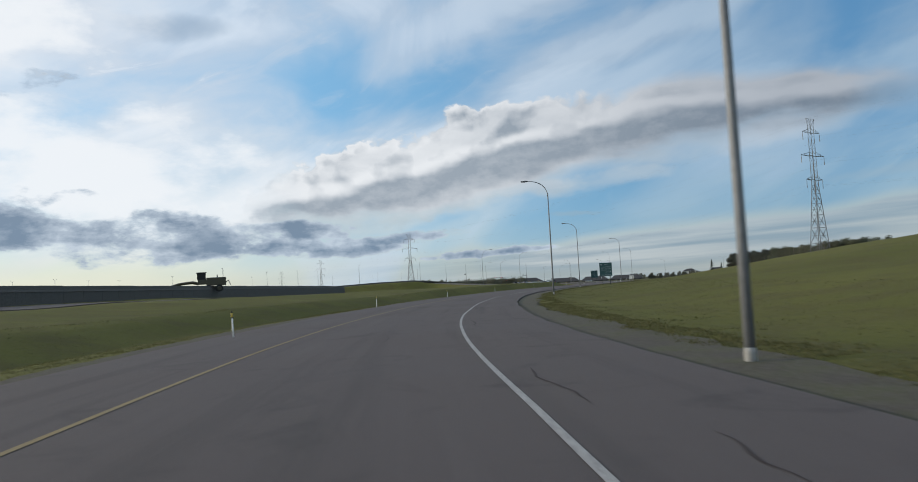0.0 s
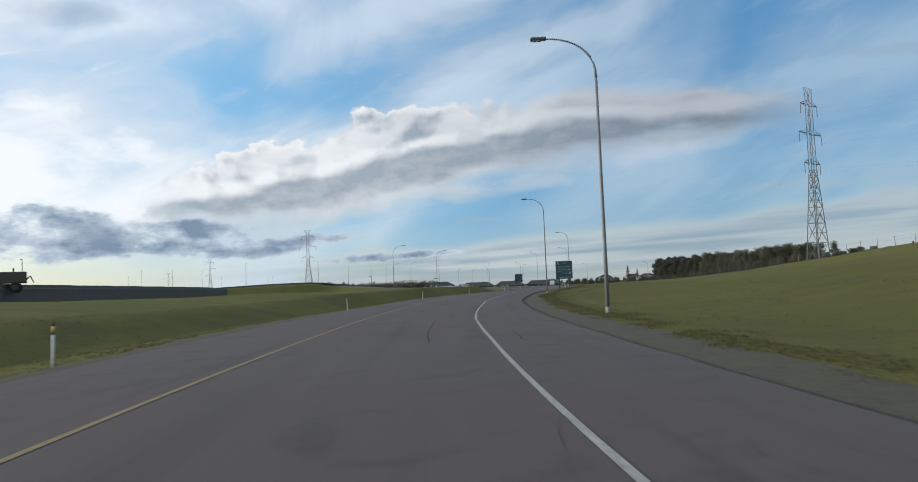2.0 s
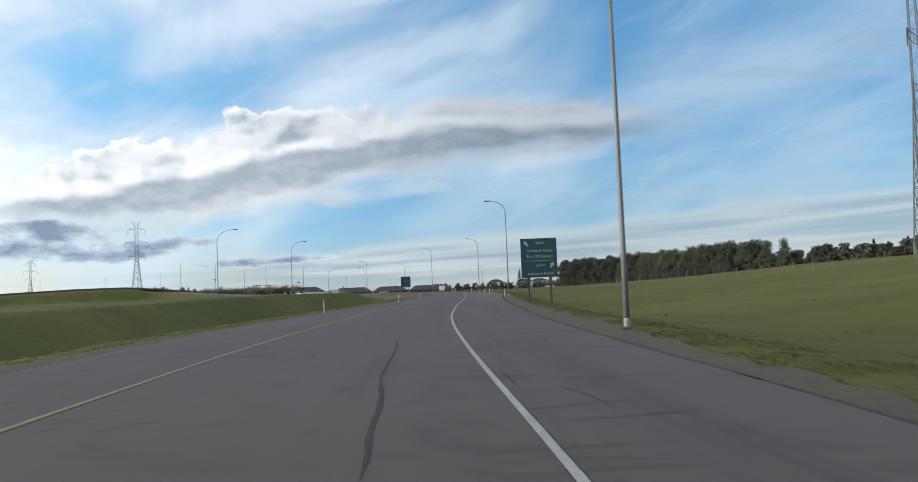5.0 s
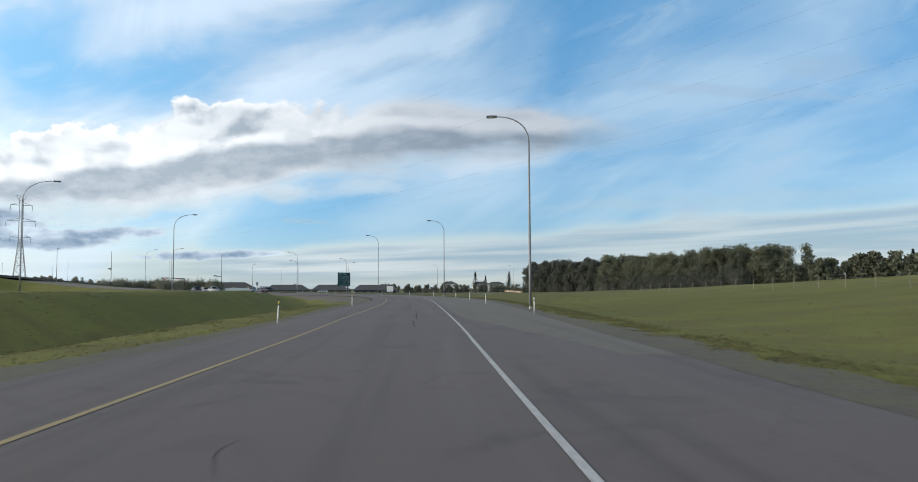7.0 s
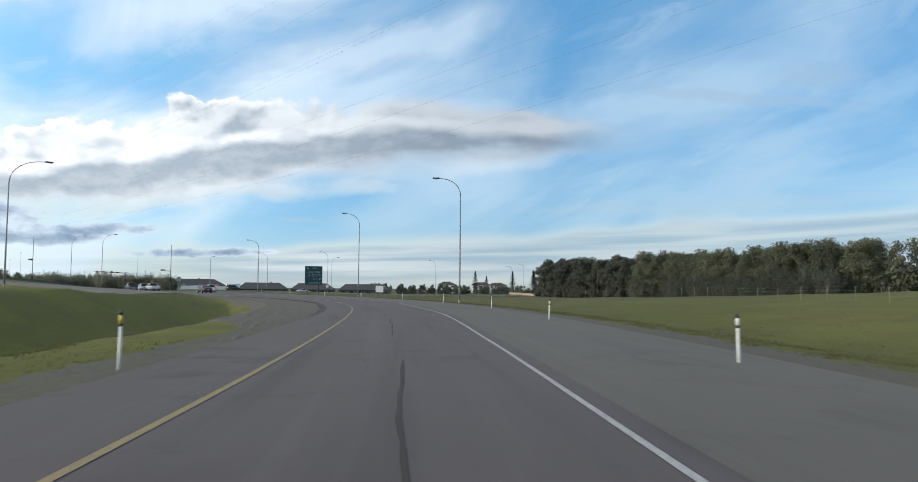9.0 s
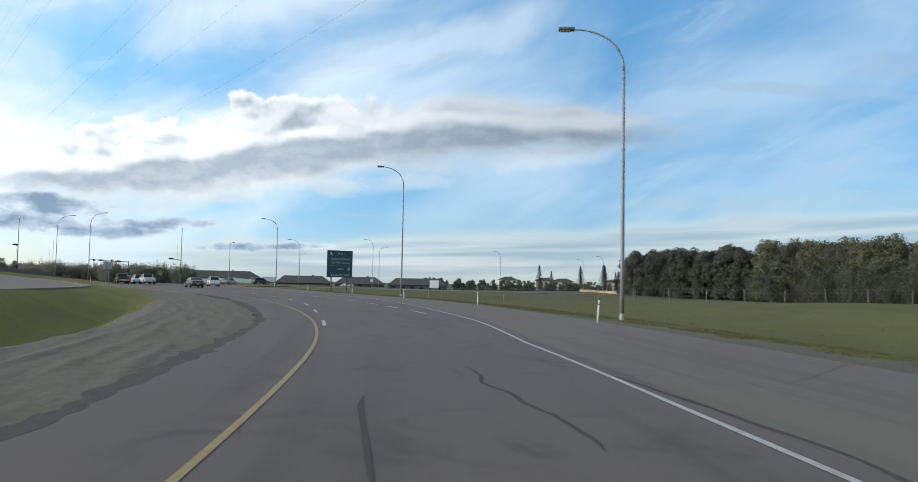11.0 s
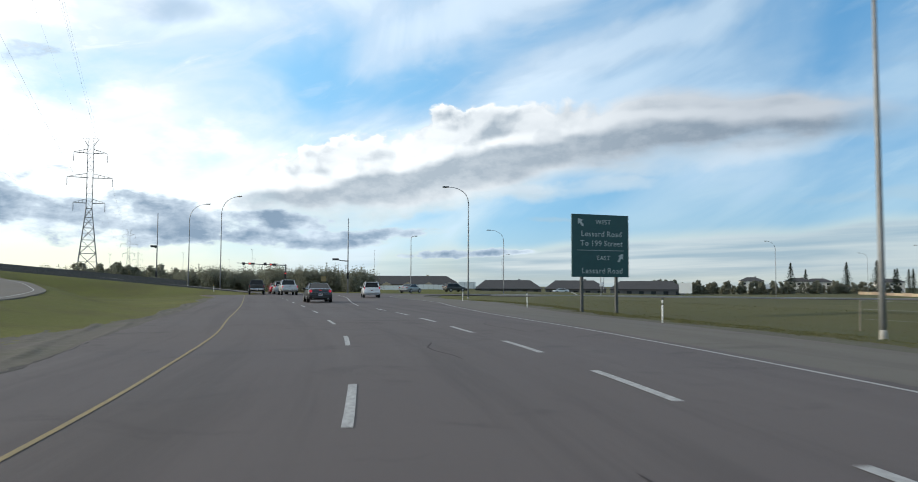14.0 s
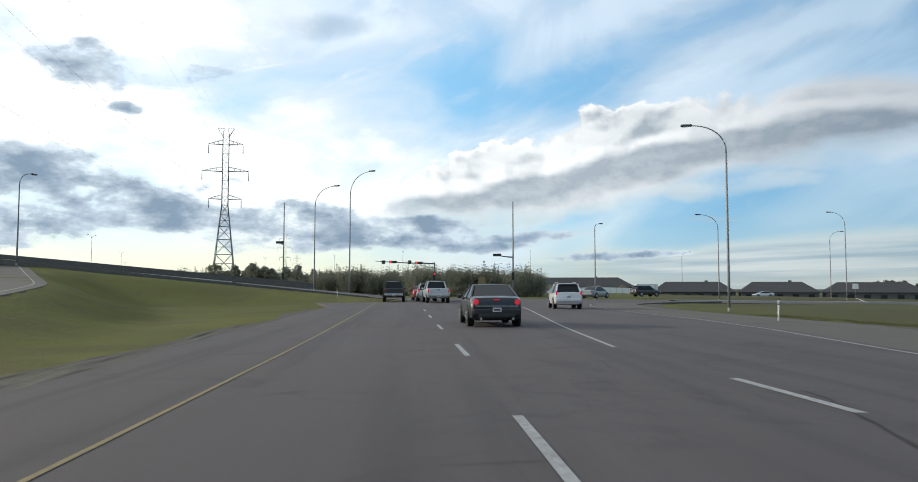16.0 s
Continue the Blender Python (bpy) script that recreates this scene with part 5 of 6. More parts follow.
def cabin(ob, mat, yr0, yf0, yr1, yf1, z0, z1, w0, w1, doors=2):
    """Roof, pillars and glass between belt line (0) and roof (1); r: rear, f: front."""
    c = {(e, s, t): Vector((s * (w0 if t == 0 else w1), (yr0, yr1)[t] if e == "r" else (yf0, yf1)[t], (z0, z1)[t])) for e in "rf" for s in (-1, 1) for t in (0, 1)}

    def at(p, q, f):
        return p.lerp(q, f)

    bm = B()
    quad(bm, [at(c["r", -1, 0], c["r", 1, 0], 0.05), at(c["r", 1, 0], c["r", -1, 0], 0.05), at(c["r", 1, 1], c["r", -1, 1], 0.05), at(c["r", -1, 1], c["r", 1, 1], 0.05)], 0.03)
    part("rear_window", bm, GLASS, ob, "dark glass")
    bm = B()
    quad(bm, [at(c["f", 1, 0], c["f", -1, 0], 0.04), at(c["f", -1, 0], c["f", 1, 0], 0.04), at(c["f", -1, 1], c["f", 1, 1], 0.04), at(c["f", 1, 1], c["f", -1, 1], 0.04)], 0.03)
    part("windshield", bm, GLASS, ob, "dark glass")
    for s in (-1, 1):
        for k in range(doors):
            a, b = k / doors + 0.02, (k + 1) / doors - 0.02
            bm = B()
            quad(bm, [at(c["r", s, 0], c["f", s, 0], a), at(c["r", s, 0], c["f", s, 0], b), at(c["r", s, 1], c["f", s, 1], b), at(c["r", s, 1], c["f", s, 1], a)], 0.03)
            part("side_window", bm, GLASS, ob, "dark glass")
    bm = B()
    rings = []
    for f in (0, 0.06, 0.3, 0.7, 0.94, 1):
        y = yr1 + (yf1 - yr1) * f
        edge = 0.5 if f in (0, 1) else 1.0
        rings.append([(-w1 - 0.02, y, z1 - 0.04), (-w1 * 0.9, y, z1 + 0.03 * edge), (0, y, z1 + 0.06 * edge), (w1 * 0.9, y, z1 + 0.03 * edge), (w1 + 0.02, y, z1 - 0.04), (0, y, z1 - 0.05)])
    loft(bm, rings)
    part("roof", bm, mat, ob, smooth="edges")
    for e in "rf":
        for s in (-1, 1):
            part("pillar", tube(B(), [c[e, s, 0] - Vector((0, 0, 0.05)), c[e, s, 1]], [0.06, 0.05], 6), mat, ob)
    for s in (-1, 1):
        part("pillar", tube(B(), [at(c["r", s, 0], c["f", s, 0], 0.5), at(c["r", s, 1], c["f", s, 1], 0.5)], [0.05, 0.04], 6), BLACK, ob)


def vehicle(kind, color, x, y, heading, label, lit=True, z=0.0, size=1.0):
    name = {"sedan": "sedan_car", "suv": "suv_car", "pickup": "pickup_truck"}[kind]
    ob = thing(name, label, {"sedan": "car", "suv": "car", "pickup": "pickup truck"}[kind], "vehicles", pose(x, y, z, 0, 0, heading) @ Matrix.Diagonal((size, size, size, 1)))
    mat = paint(label.split()[0] + "_paint", color, 0.0 if max(color) < 0.05 else 0.3)
    bm = B()
    if kind == "sedan":
        L, W, zr, belt, wr = 4.9, 0.92, 1.46, 0.98, 0.33
        st = [(-2.42, 0.36, 0.92, 0.80), (-2.36, 0.28, 1.00, 0.86), (-2.1, 0.22, 1.06, 0.90), (-1.5, 0.2, 1.04, 0.92), (-0.6, 0.19, 0.99, 0.92), (0.8, 0.19, 0.97, 0.92), (1.4, 0.2, 0.93, 0.91), (2.0, 0.22, 0.80, 0.88), (2.36, 0.28, 0.70, 0.80), (2.45, 0.36, 0.60, 0.70)]
        cab = (-1.85, 1.25, -0.85, 0.35, 0.99, 1.43, 0.84, 0.64)
        axles = (-1.42, 1.45)
    elif kind == "suv":
        L, W, zr, belt, wr = 4.55, 0.92, 1.70, 1.05, 0.36
        st = [(-2.26, 0.45, 1.05, 0.80), (-2.2, 0.34, 1.10, 0.88), (-1.9, 0.28, 1.10, 0.92), (-0.6, 0.26, 1.07, 0.92), (0.8, 0.26, 1.05, 0.92), (1.4, 0.28, 1.01, 0.91), (1.9, 0.3, 0.92, 0.88), (2.2, 0.36, 0.80, 0.80), (2.28, 0.45, 0.7, 0.72)]
        cab = (-2.10, 1.15, -1.80, 0.30, 1.06, 1.64, 0.83, 0.66)
        axles = (-1.32, 1.35)
    else:
        L, W, zr, belt, wr = 5.7, 0.98, 1.90, 1.18, 0.40
        st = [(-2.80, 0.52, 1.22, 0.90), (-2.76, 0.48, 1.26, 0.96), (-2.2, 0.42, 1.26, 0.98), (-0.7, 0.38, 1.24, 0.98), (0.9, 0.38, 1.22, 0.98), (1.6, 0.40, 1.20, 0.97), (2.4, 0.42, 1.14, 0.95), (2.75, 0.48, 1.05, 0.90), (2.82, 0.55, 0.9, 0.84)]
        cab = (-0.85, 1.45, -0.65, 0.75, 1.20, 1.84, 0.88, 0.70)
        axles = (-1.75, 1.75)
    loft(bm, [body_ring(*s) for s in st])
    part("body", bm, mat, ob, smooth="edges")
    cabin(ob, mat, *cab)
    for ax in axles:
        for s in (-1, 1):
            wheel(ob, s * (W - 0.10), ax, wr, 0.24)
            bm = B()
            bmesh.ops.create_cone(bm, cap_ends=True, segments=20, radius1=wr + 0.07, radius2=wr + 0.07, depth=0.06, matrix=pose(s * (W - 0.015), ax, wr + 0.03, 0, 90, 0))
            part("wheel_arch", bm, BLACK, ob)
    ye = st[0][0]
    bm = B()
    box(bm, 0, ye - 0.03, st[0][1] + 0.16, W * 1.72, 0.16, 0.22, 0.05)
    part("rear_bumper", bm, CHROME if kind == "pickup" else mat, ob)
    bm = B()
    box(bm, 0, -st[-1][0] * -1 + 0.02, st[-1][1] + 0.1, W * 1.6, 0.16, 0.22, 0.05)
    part("front_bumper", bm, BLACK, ob)
    zt = {"sedan": 0.83, "suv": 1.02, "pickup": 1.02}[kind]
    for s in (-1, 1):
        bm = B()
        if kind == "sedan":
            bmesh.ops.create_cone(bm, cap_ends=True, segments=18, radius1=0.105, radius2=0.09, depth=0.12, matrix=pose(s * (W - 0.21), ye - 0.01, zt + 0.03, 90, 0, 0))
        else:
            box(bm, s * (W - 0.11), ye + 0.03, zt + 0.03, 0.11, 0.14, 0.26, 0.04)
        part("tail_light", bm, TAIL if lit else TAIL_OFF, ob, "red tail light")
        bm = B()
        box(bm, s * (W + 0.09), cab[1] - 0.55, cab[4] + 0.04, 0.18, 0.10, 0.14, 0.04)
        part("mirror", bm, mat, ob)
        bm = B()
        box(bm, s * (W - 0.25), st[-1][0] - 0.12, st[-2][2] - 0.12, 0.34, 0.16, 0.14, 0.03)
        part("headlight", bm, LENS, ob)
    bm = B()
    pz = {"sedan": 0.60, "suv": 0.80, "pickup": 0.62}[kind]
    box(bm, 0, ye - 0.118, pz, 0.30, 0.012, 0.15, 0.004)
    pl = part("number_plate", bm, PLATE, ob, "pale plate with an unreadable bar")
    bm = B()
    box(bm, 0, ye - 0.127, pz, 0.22, 0.006, 0.06)
    part("plate_bar", bm, PLATE_INK, pl)
    if kind == "sedan":
        bm = B()
        box(bm, 0, ye + 0.02, 0.72, 1.45, 0.10, 0.028, 0.01)
        part("trim_strip", bm, CHROME, ob, "chrome strip across the boot")
        bm = B()
        box(bm, 0, ye - 0.005, 0.935, 0.2, 0.06, 0.04, 0.01)
        part("brake_light", bm, TAIL, ob, "red high brake light")
        bm = B()
        box(bm, 0, ye - 0.075, 0.40, 1.25, 0.10, 0.14, 0.03)
        part("valance", bm, BLACK, ob, "black lower valance")
        for sx in (-0.55, 0.55):
            part("exhaust", tube(B(), [(sx, ye + 0.2, 0.30), (sx, ye - 0.12, 0.30)], [0.045, 0.045], 10), CHROME, ob, "chrome tailpipe")
    if kind == "suv":
        bm = B()
        box(bm, 0, cab[2] - 0.05, cab[5] + 0.02, 1.15, 0.22, 0.05, 0.02)
        part("spoiler", bm, mat, ob)
        for s in (-1, 1):
            part("roof_rail", tube(B(), [(s * 0.6, -1.5, 1.70), (s * 0.6, -1.4, 1.75), (s * 0.6, 0.1, 1.75), (s * 0.6, 0.2, 1.68)], [0.02] * 4, 6), ALU, ob)
    if kind == "pickup":
        bm = B()
        box(bm, 0, -1.8, 1.15, 1.62, 1.75, 0.24, 0.02)
        part("bed_cover", bm, BLACK, ob, "black bed")
        bm = B()
        box(bm, 0, ye - 0.012, 0.98, 1.45, 0.05, 0.42, 0.02)
        part("tailgate", bm, mat, ob)
        bm = B()
        box(bm, 0, ye - 0.045, 1.12, 0.22, 0.03, 0.07, 0.01)
        part("tailgate_handle", bm, BLACK, ob)
    return ob


vehicle("sedan", (0.012, 0.012, 0.014), 44.05, 366.3, 14, "black four-door saloon with brake lights lit on the asphalt", size=0.96)
vehicle("suv", (0.72, 0.73, 0.74), 46.1, 388.4, 9, "white compact suv in the turning lane", size=0.93)
vehicle("pickup", (0.020, 0.022, 0.024), 29.6, 409.2, 14, "dark pickup truck waiting at the signals", False)
vehicle("pickup", (0.55, 0.56, 0.57), 34.3, 405.6, 17, "silver pickup truck waiting at the signals")
vehicle("suv", (0.62, 0.63, 0.64), 31.9, 413.0, 15, "white suv waiting in a queue at the signals")
vehicle("sedan", (0.30, 0.02, 0.02), 29.7, 420.4, 15, "red saloon waiting in a queue at the signals")
vehicle("sedan", (0.26, 0.28, 0.27), 48.6, 438.6, -28, "grey-green saloon turning onto the cross road", False)
vehicle("suv", (0.035, 0.037, 0.035), 56.6, 462.0, -62, "dark suv turning onto the cross road", False)
vehicle("sedan", (0.7, 0.7, 0.7), 90.0, 536.0, 98, "white car parked before the low buildings", False, gz(90, 536) + 0.02)


def grader(x, y, heading):
    z = gz(x, y) - 0.25
    ob = thing("road_grader", "dark road grader parked on the far bank", "construction machine", m=pose(x, y, z, 0, 0, heading) @ Matrix.Diagonal((1.3, 1.3, 1.25, 1)))
    steel = paint("grader_paint", (0.05, 0.043, 0.02), 0.2)
    part("frame", tube(B(), [(-4.6, 0, 1.0), (-4.2, 0, 1.35), (-2.6, 0, 1.75), (-0.6, 0, 1.9), (0.4, 0, 1.6)], [0.22, 0.24, 0.26, 0.28, 0.3], 8), steel, ob, "arched main beam")
    bm = B()
    box(bm, 1.0, 0, 1.9, 1.5, 1.7, 0.9, 0.08)
    box(bm, 3.4, 0, 1.95, 3.4, 1.6, 1.5, 0.12)
    part("engine_hood", bm, steel, ob)
    bm = B()
    box(bm, 0.9, 0, 2.95, 1.5, 1.5, 1.3, 0.06)
    part("cab", bm, GLASS, ob, "glazed cab")
    bm = B()
    box(bm, 0.9, 0, 3.66, 1.8, 1.75, 0.14, 0.04)
    part("cab_roof", bm, steel, ob)
    bm = B()
    box(bm, -1.6, 0, 0.55, 0.25, 3.6, 0.6, 0.05, pose(0, 0, 0, 0, 0, 25))
    part("blade", bm, LAMP, ob, "steel blade")
    part("beacon_mast", tube(B(), [(4.6, 0, 2.3), (4.6, 0, 4.3), (4.4, 0, 4.35)], [0.05, 0.045, 0.09], 6), LAMP, ob)
    part("ripper", tube(B(), [(4.9, 0, 1.6), (5.5, 0, 2.1), (5.9, 0, 1.2)], [0.14, 0.12, 0.06], 6), LAMP, ob)
    part("exhaust", tube(B(), [(3.6, 0.4, 2.4), (3.6, 0.4, 3.2)], [0.09, 0.08], 8), LAMP, ob)
    for wx in (-4.4, 2.0, 3.9):
        for s in (-1, 1):
            bm = B()
            bmesh.ops.create_cone(bm, cap_ends=True, segments=20, radius1=0.66, radius2=0.66, depth=0.42, matrix=pose(wx, s * 1.05, 0.66, 90, 0, 0))
            w = part("wheel", bm, RUBBER, ob, "black tyre")
            bm = B()
            bmesh.ops.create_cone(bm, cap_ends=True, segments=16, radius1=0.36, radius2=0.34, depth=0.06, matrix=pose(wx, s * 1.28, 0.66, 90, 0, 0))
            part("rim", bm, steel, w)
    return ob


grader(-61.3, 178.0, 18)


# ---------------------------------------------------------------- buildings
ROOF = material("dark_shingle", (0.045, 0.043, 0.045), 0.9, fine=(3, (0.07, 0.066, 0.066), 0.6), coarse=(0.2, (0.032, 0.032, 0.035), 0.6))
SIDING = material("grey_siding", (0.13, 0.125, 0.12), 0.8, spread=0.3, fine=(4, (0.09, 0.088, 0.086), 0.5))
BEIGE = material("beige_siding", (0.34, 0.27, 0.19), 0.85, spread=0.2, fine=(4, (0.26, 0.2, 0.14), 0.5))
PALE = material("pale_stucco", (0.62, 0.60, 0.56), 0.85, spread=0.15, fine=(3, (0.5, 0.48, 0.45), 0.5))
PANE = glass_material("window_glass", (0.03, 0.035, 0.04))


def house(x, y, heading, w, d, wall_h, roof_h, wall, label, category, bays, storeys=1, z=None, hip=0.35, porches=0):
    z = gz(x, y) - 0.1 if z is None else z
    ob = thing("building" if category == "building" else "house", label, category, "buildings", pose(x, y, z, 0, 0, heading))
    bm = B()
    box(bm, 0, 0, wall_h / 2, w, d, wall_h)
    part("wall", bm, wall, ob)
    bm = B()
    e = 0.45
    base = [(-w / 2 - e, -d / 2 - e, wall_h), (w / 2 + e, -d / 2 - e, wall_h), (w / 2 + e, d / 2 + e, wall_h), (-w / 2 - e, d / 2 + e, wall_h)]
    lo = [bm.verts.new((a, b, c - 0.12)) for a, b, c in base]
    up = [bm.verts.new(p) for p in base]
    r = [bm.verts.new((-w / 2 + hip * d, 0, wall_h + roof_h)), bm.verts.new((w / 2 - hip * d, 0, wall_h + roof_h))]
    bm.faces.new(lo[::-1])
    for i in range(4):
        bm.faces.new((lo[i], lo[(i + 1) % 4], up[(i + 1) % 4], up[i]))
    bm.faces.new((up[0], up[1], r[1], r[0]))
    bm.faces.new((up[1], up[2], r[1]))
    bm.faces.new((up[2], up[3], r[0], r[1]))
    bm.faces.new((up[3], up[0], r[0]))
    roof = part("roof", bm, ROOF, ob, "dark shingle roof")
    bm = B()
    box(bm, w * 0.18, d * 0.1, wall_h + roof_h * 0.9, 0.8, 0.8, 1.3, 0.03)
    part("chimney", bm, wall, roof)
    for st in range(storeys):
        for k in range(bays):
            cx = (k + 0.5) / bays * w - w / 2
            cz = wall_h * (st + 0.55) / storeys
            bm = B()
            box(bm, cx, -d / 2 - 0.03, cz, 1.5, 0.1, 1.2, 0.01)
            win = part("window", bm, PALE if wall is PALE else BLACK, ob)
            bm = B()
            box(bm, cx, -d / 2 - 0.085, cz, 1.3, 0.02, 1.0)
            part("pane", bm, PANE, win)
    for k in range(porches):
        cx = (k + 0.5) / porches * w - w / 2
        bm = B()
        for sx in (-1.1, 1.1):
            box(bm, cx + sx, -d / 2 - 1.2, wall_h * 0.42, 0.3, 0.3, wall_h * 0.84, 0.02)
        box(bm, cx, -d / 2 - 0.9, wall_h * 0.86, 3.0, 1.9, 0.25, 0.03)
        a = [bm.verts.new(p) for p in ((cx - 1.7, -d / 2 - 1.9, wall_h * 0.9), (cx + 1.7, -d / 2 - 1.9, wall_h * 0.9), (cx, -d / 2 - 1.9, wall_h * 1.25))]
        b = [bm.verts.new((v.co.x, -d / 2, v.co.z)) for v in a]
        bm.faces.new(a)
        for i in range(3):
            bm.faces.new((a[i], b[i], b[(i + 1) % 3], a[(i + 1) % 3]))
        part("porch", bm, BEIGE, ob, "timber porch with gable")
    return ob


DARK_BLOCK = "long low building with dark hipped roof"
house(76.5, 560, -4, 21.0, 16, 2.5, 2.8, SIDING, DARK_BLOCK, "building", 6, z=-2.2, hip=0.2)
house(98, 556.5, -8, 18.8, 16, 2.5, 2.75, SIDING, DARK_BLOCK, "building", 5, z=-2.2, hip=0.2)
house(119.8, 551, -12, 22, 15, 2.6, 2.6, SIDING, DARK_BLOCK, "building", 6, z=-2.3, hip=0.2)
house(44, 566, -2, 34, 13, 3.0, 2.8, BEIGE, "row of beige townhouses with dark roof and porches", "house", 6, 1, -1.4, porches=5)
house(14, 585, 4, 22, 13, 3.0, 2.8, BEIGE, "row of beige townhouses with dark roof and porches", "house", 4, 1, -1.4, porches=3)
for x, y, w in ((225, 668, 11), (279, 684, 12), (247, 692, 12), (196, 652, 10)):
    house(x, y, -18, w, 9, 5.4, 1.7, PALE, "pale two-storey house with dark roof", "house", 3, 2, -1.6)


def hoarding():
    ob = thing("site_fence", "long white site fence before the townhouses", "fence")
    a, b = Vector((26, 549, 0)), Vector((63, 545, 0))
    n = 24
    for k in range(n):
        p = a.lerp(b, (k + 0.5) / n)
        bm = B()
        box(bm, 0, 0, 0.75, (b - a).length / n - 0.05, 0.05, 1.5, 0.01)
        o = part("panel", bm, PLASTIC, ob)
        o.matrix_basis = pose(p.x, p.y, gz(p.x, p.y) - 0.05, 0, 0, math.degrees(math.atan2(b.y - a.y, b.x - a.x)))
    return ob



def far_wall():
    ob = thing("retaining_wall", "long low beige retaining wall below far houses", "wall")
    a, b = Vector((205, 580, 0)), Vector((189, 515, 0))
    for k in range(9):
        p = a.lerp(b, (k + 0.5) / 9)
        bm = B()
        box(bm, 0, 0, 0.7, (b - a).length / 9 - 0.06, 0.3, 1.4 - 0.08 * (k % 2), 0.02)
        o = part("panel", bm, BEIGE, ob)
        o.matrix_basis = pose(p.x, p.y, gz(p.x, p.y) - 0.4, 0, 0, math.degrees(math.atan2(b.y - a.y, b.x - a.x)))
    return ob


hoarding()
far_wall()


def trailer(x, y, heading):
    ob = thing("box_trailer", "white box trailer parked beside the cross road", "trailer", m=pose(x, y, gz(x, y), 0, 0, heading))
    bm = B()
    box(bm, 0, 0, 1.55, 5.0, 2.2, 1.9, 0.05)
    part("body", bm, PLASTIC, ob)
    bm = B()
    box(bm, 0, 0, 0.5, 4.9, 1.2, 0.2, 0.02)
    part("chassis", bm, BLACK, ob)
    for wx in (-0.8, 0.0):
        for s in (-1, 1):
            bm = B()
            bmesh.ops.create_cone(bm, cap_ends=True, segments=18, radius1=0.33, radius2=0.33, depth=0.22, matrix=pose(wx, s * 1.0, 0.33, 90, 0, 0))
            part("wheel", bm, RUBBER, ob)
    for k in range(4):
        bm = B()
        box(bm, -1.9 + k * 1.27, -1.115, 1.55, 0.05, 0.03, 1.7)
        part("rib", bm, ALU, ob)
    return ob


trailer(61.6, 527, 4)


# ---------------------------------------------------------------- trees
def leaf_cloud(rng, centres, count, size, flat=0.7):
    """Many small leaf faces round clump centres (x, y, z, radius)."""
    total = sum(c[3] ** 2 for c in centres)
    n = count
    pick = rng.choice(len(centres), n, p=np.array([c[3] ** 2 for c in centres]) / total)
    c = np.array(centres)[pick]
    d = rng.normal(size=(n, 3))
    d /= np.linalg.norm(d, axis=1)[:, None]
    rad = c[:, 3] * 1.25 * rng.rand(n) ** 0.45
    pos = c[:, :3] + d * rad[:, None] * np.array([1, 1, flat])
    u = rng.normal(size=(n, 3))
    u /= np.linalg.norm(u, axis=1)[:, None]
    v = np.cross(u, d + 0.4 * rng.normal(size=(n, 3)))
    v /= np.linalg.norm(v, axis=1)[:, None] + 1e-9
    s = size * (0.6 + 0.8 * rng.rand(n))[:, None]
    quads = np.stack([pos - u * s, pos + v * s * 0.7, pos + u * s, pos - v * s * 0.7], 1).reshape(-1, 3)
    f = np.arange(len(quads)).reshape(-1, 4)
    return quads, f


def cloud_part(name, quads, f, mat, parent, label=""):
    me = bpy.data.meshes.new(name)
    me.from_pydata(quads.tolist(), [], f.tolist())
    me.materials.append(mat)
    o = new(name, me)
    o.parent = parent
    if label:
        tagged(o, label)
    return o


def broadleaf(seed, height, mat, label, low=0.22, wide=0.2, count=1500, leaf=0.26):
    rng = np.random.RandomState(seed)
    ob = thing("tree", label, "tree", "trees in the wood")
    lean = rng.uniform(-0.3, 0.3, 2)
    pts = [(lean[0] * f * f, lean[1] * f * f, height * f * 0.93) for f in (0, 0.2, 0.45, 0.7, 1)]
    bm = tube(B(), pts, [0.19, 0.15, 0.11, 0.07, 0.02], 7)
    part("trunk", bm, BARK, ob)
    cent = []
    for k in range(44):
        f = low + (0.97 - low) * (k + rng.rand()) / 44
        a = rng.uniform(0, 6.28)
        prof = math.sin(math.pi * min(1, (f - low) / (1.02 - low) * 0.85 + 0.15)) ** 0.7
        r = height * wide * prof * rng.uniform(0.35, 1.0)
        x, y, z = r * math.cos(a), r * math.sin(a), height * f
        cent.append((x, y, z, height * rng.uniform(0.045, 0.11)))
        if k % 6 == 0:
            part("limb", tube(B(), [(lean[0] * f * f, lean[1] * f * f, z - r * 0.7), (x * 0.55, y * 0.55, z - r * 0.2), (x, y, z)], [0.06, 0.04, 0.015], 5), BARK, ob)
    q, f = leaf_cloud(rng, cent, count, leaf)
    cloud_part("crown", q, f, mat, ob, "dense small leaves")
    return ob


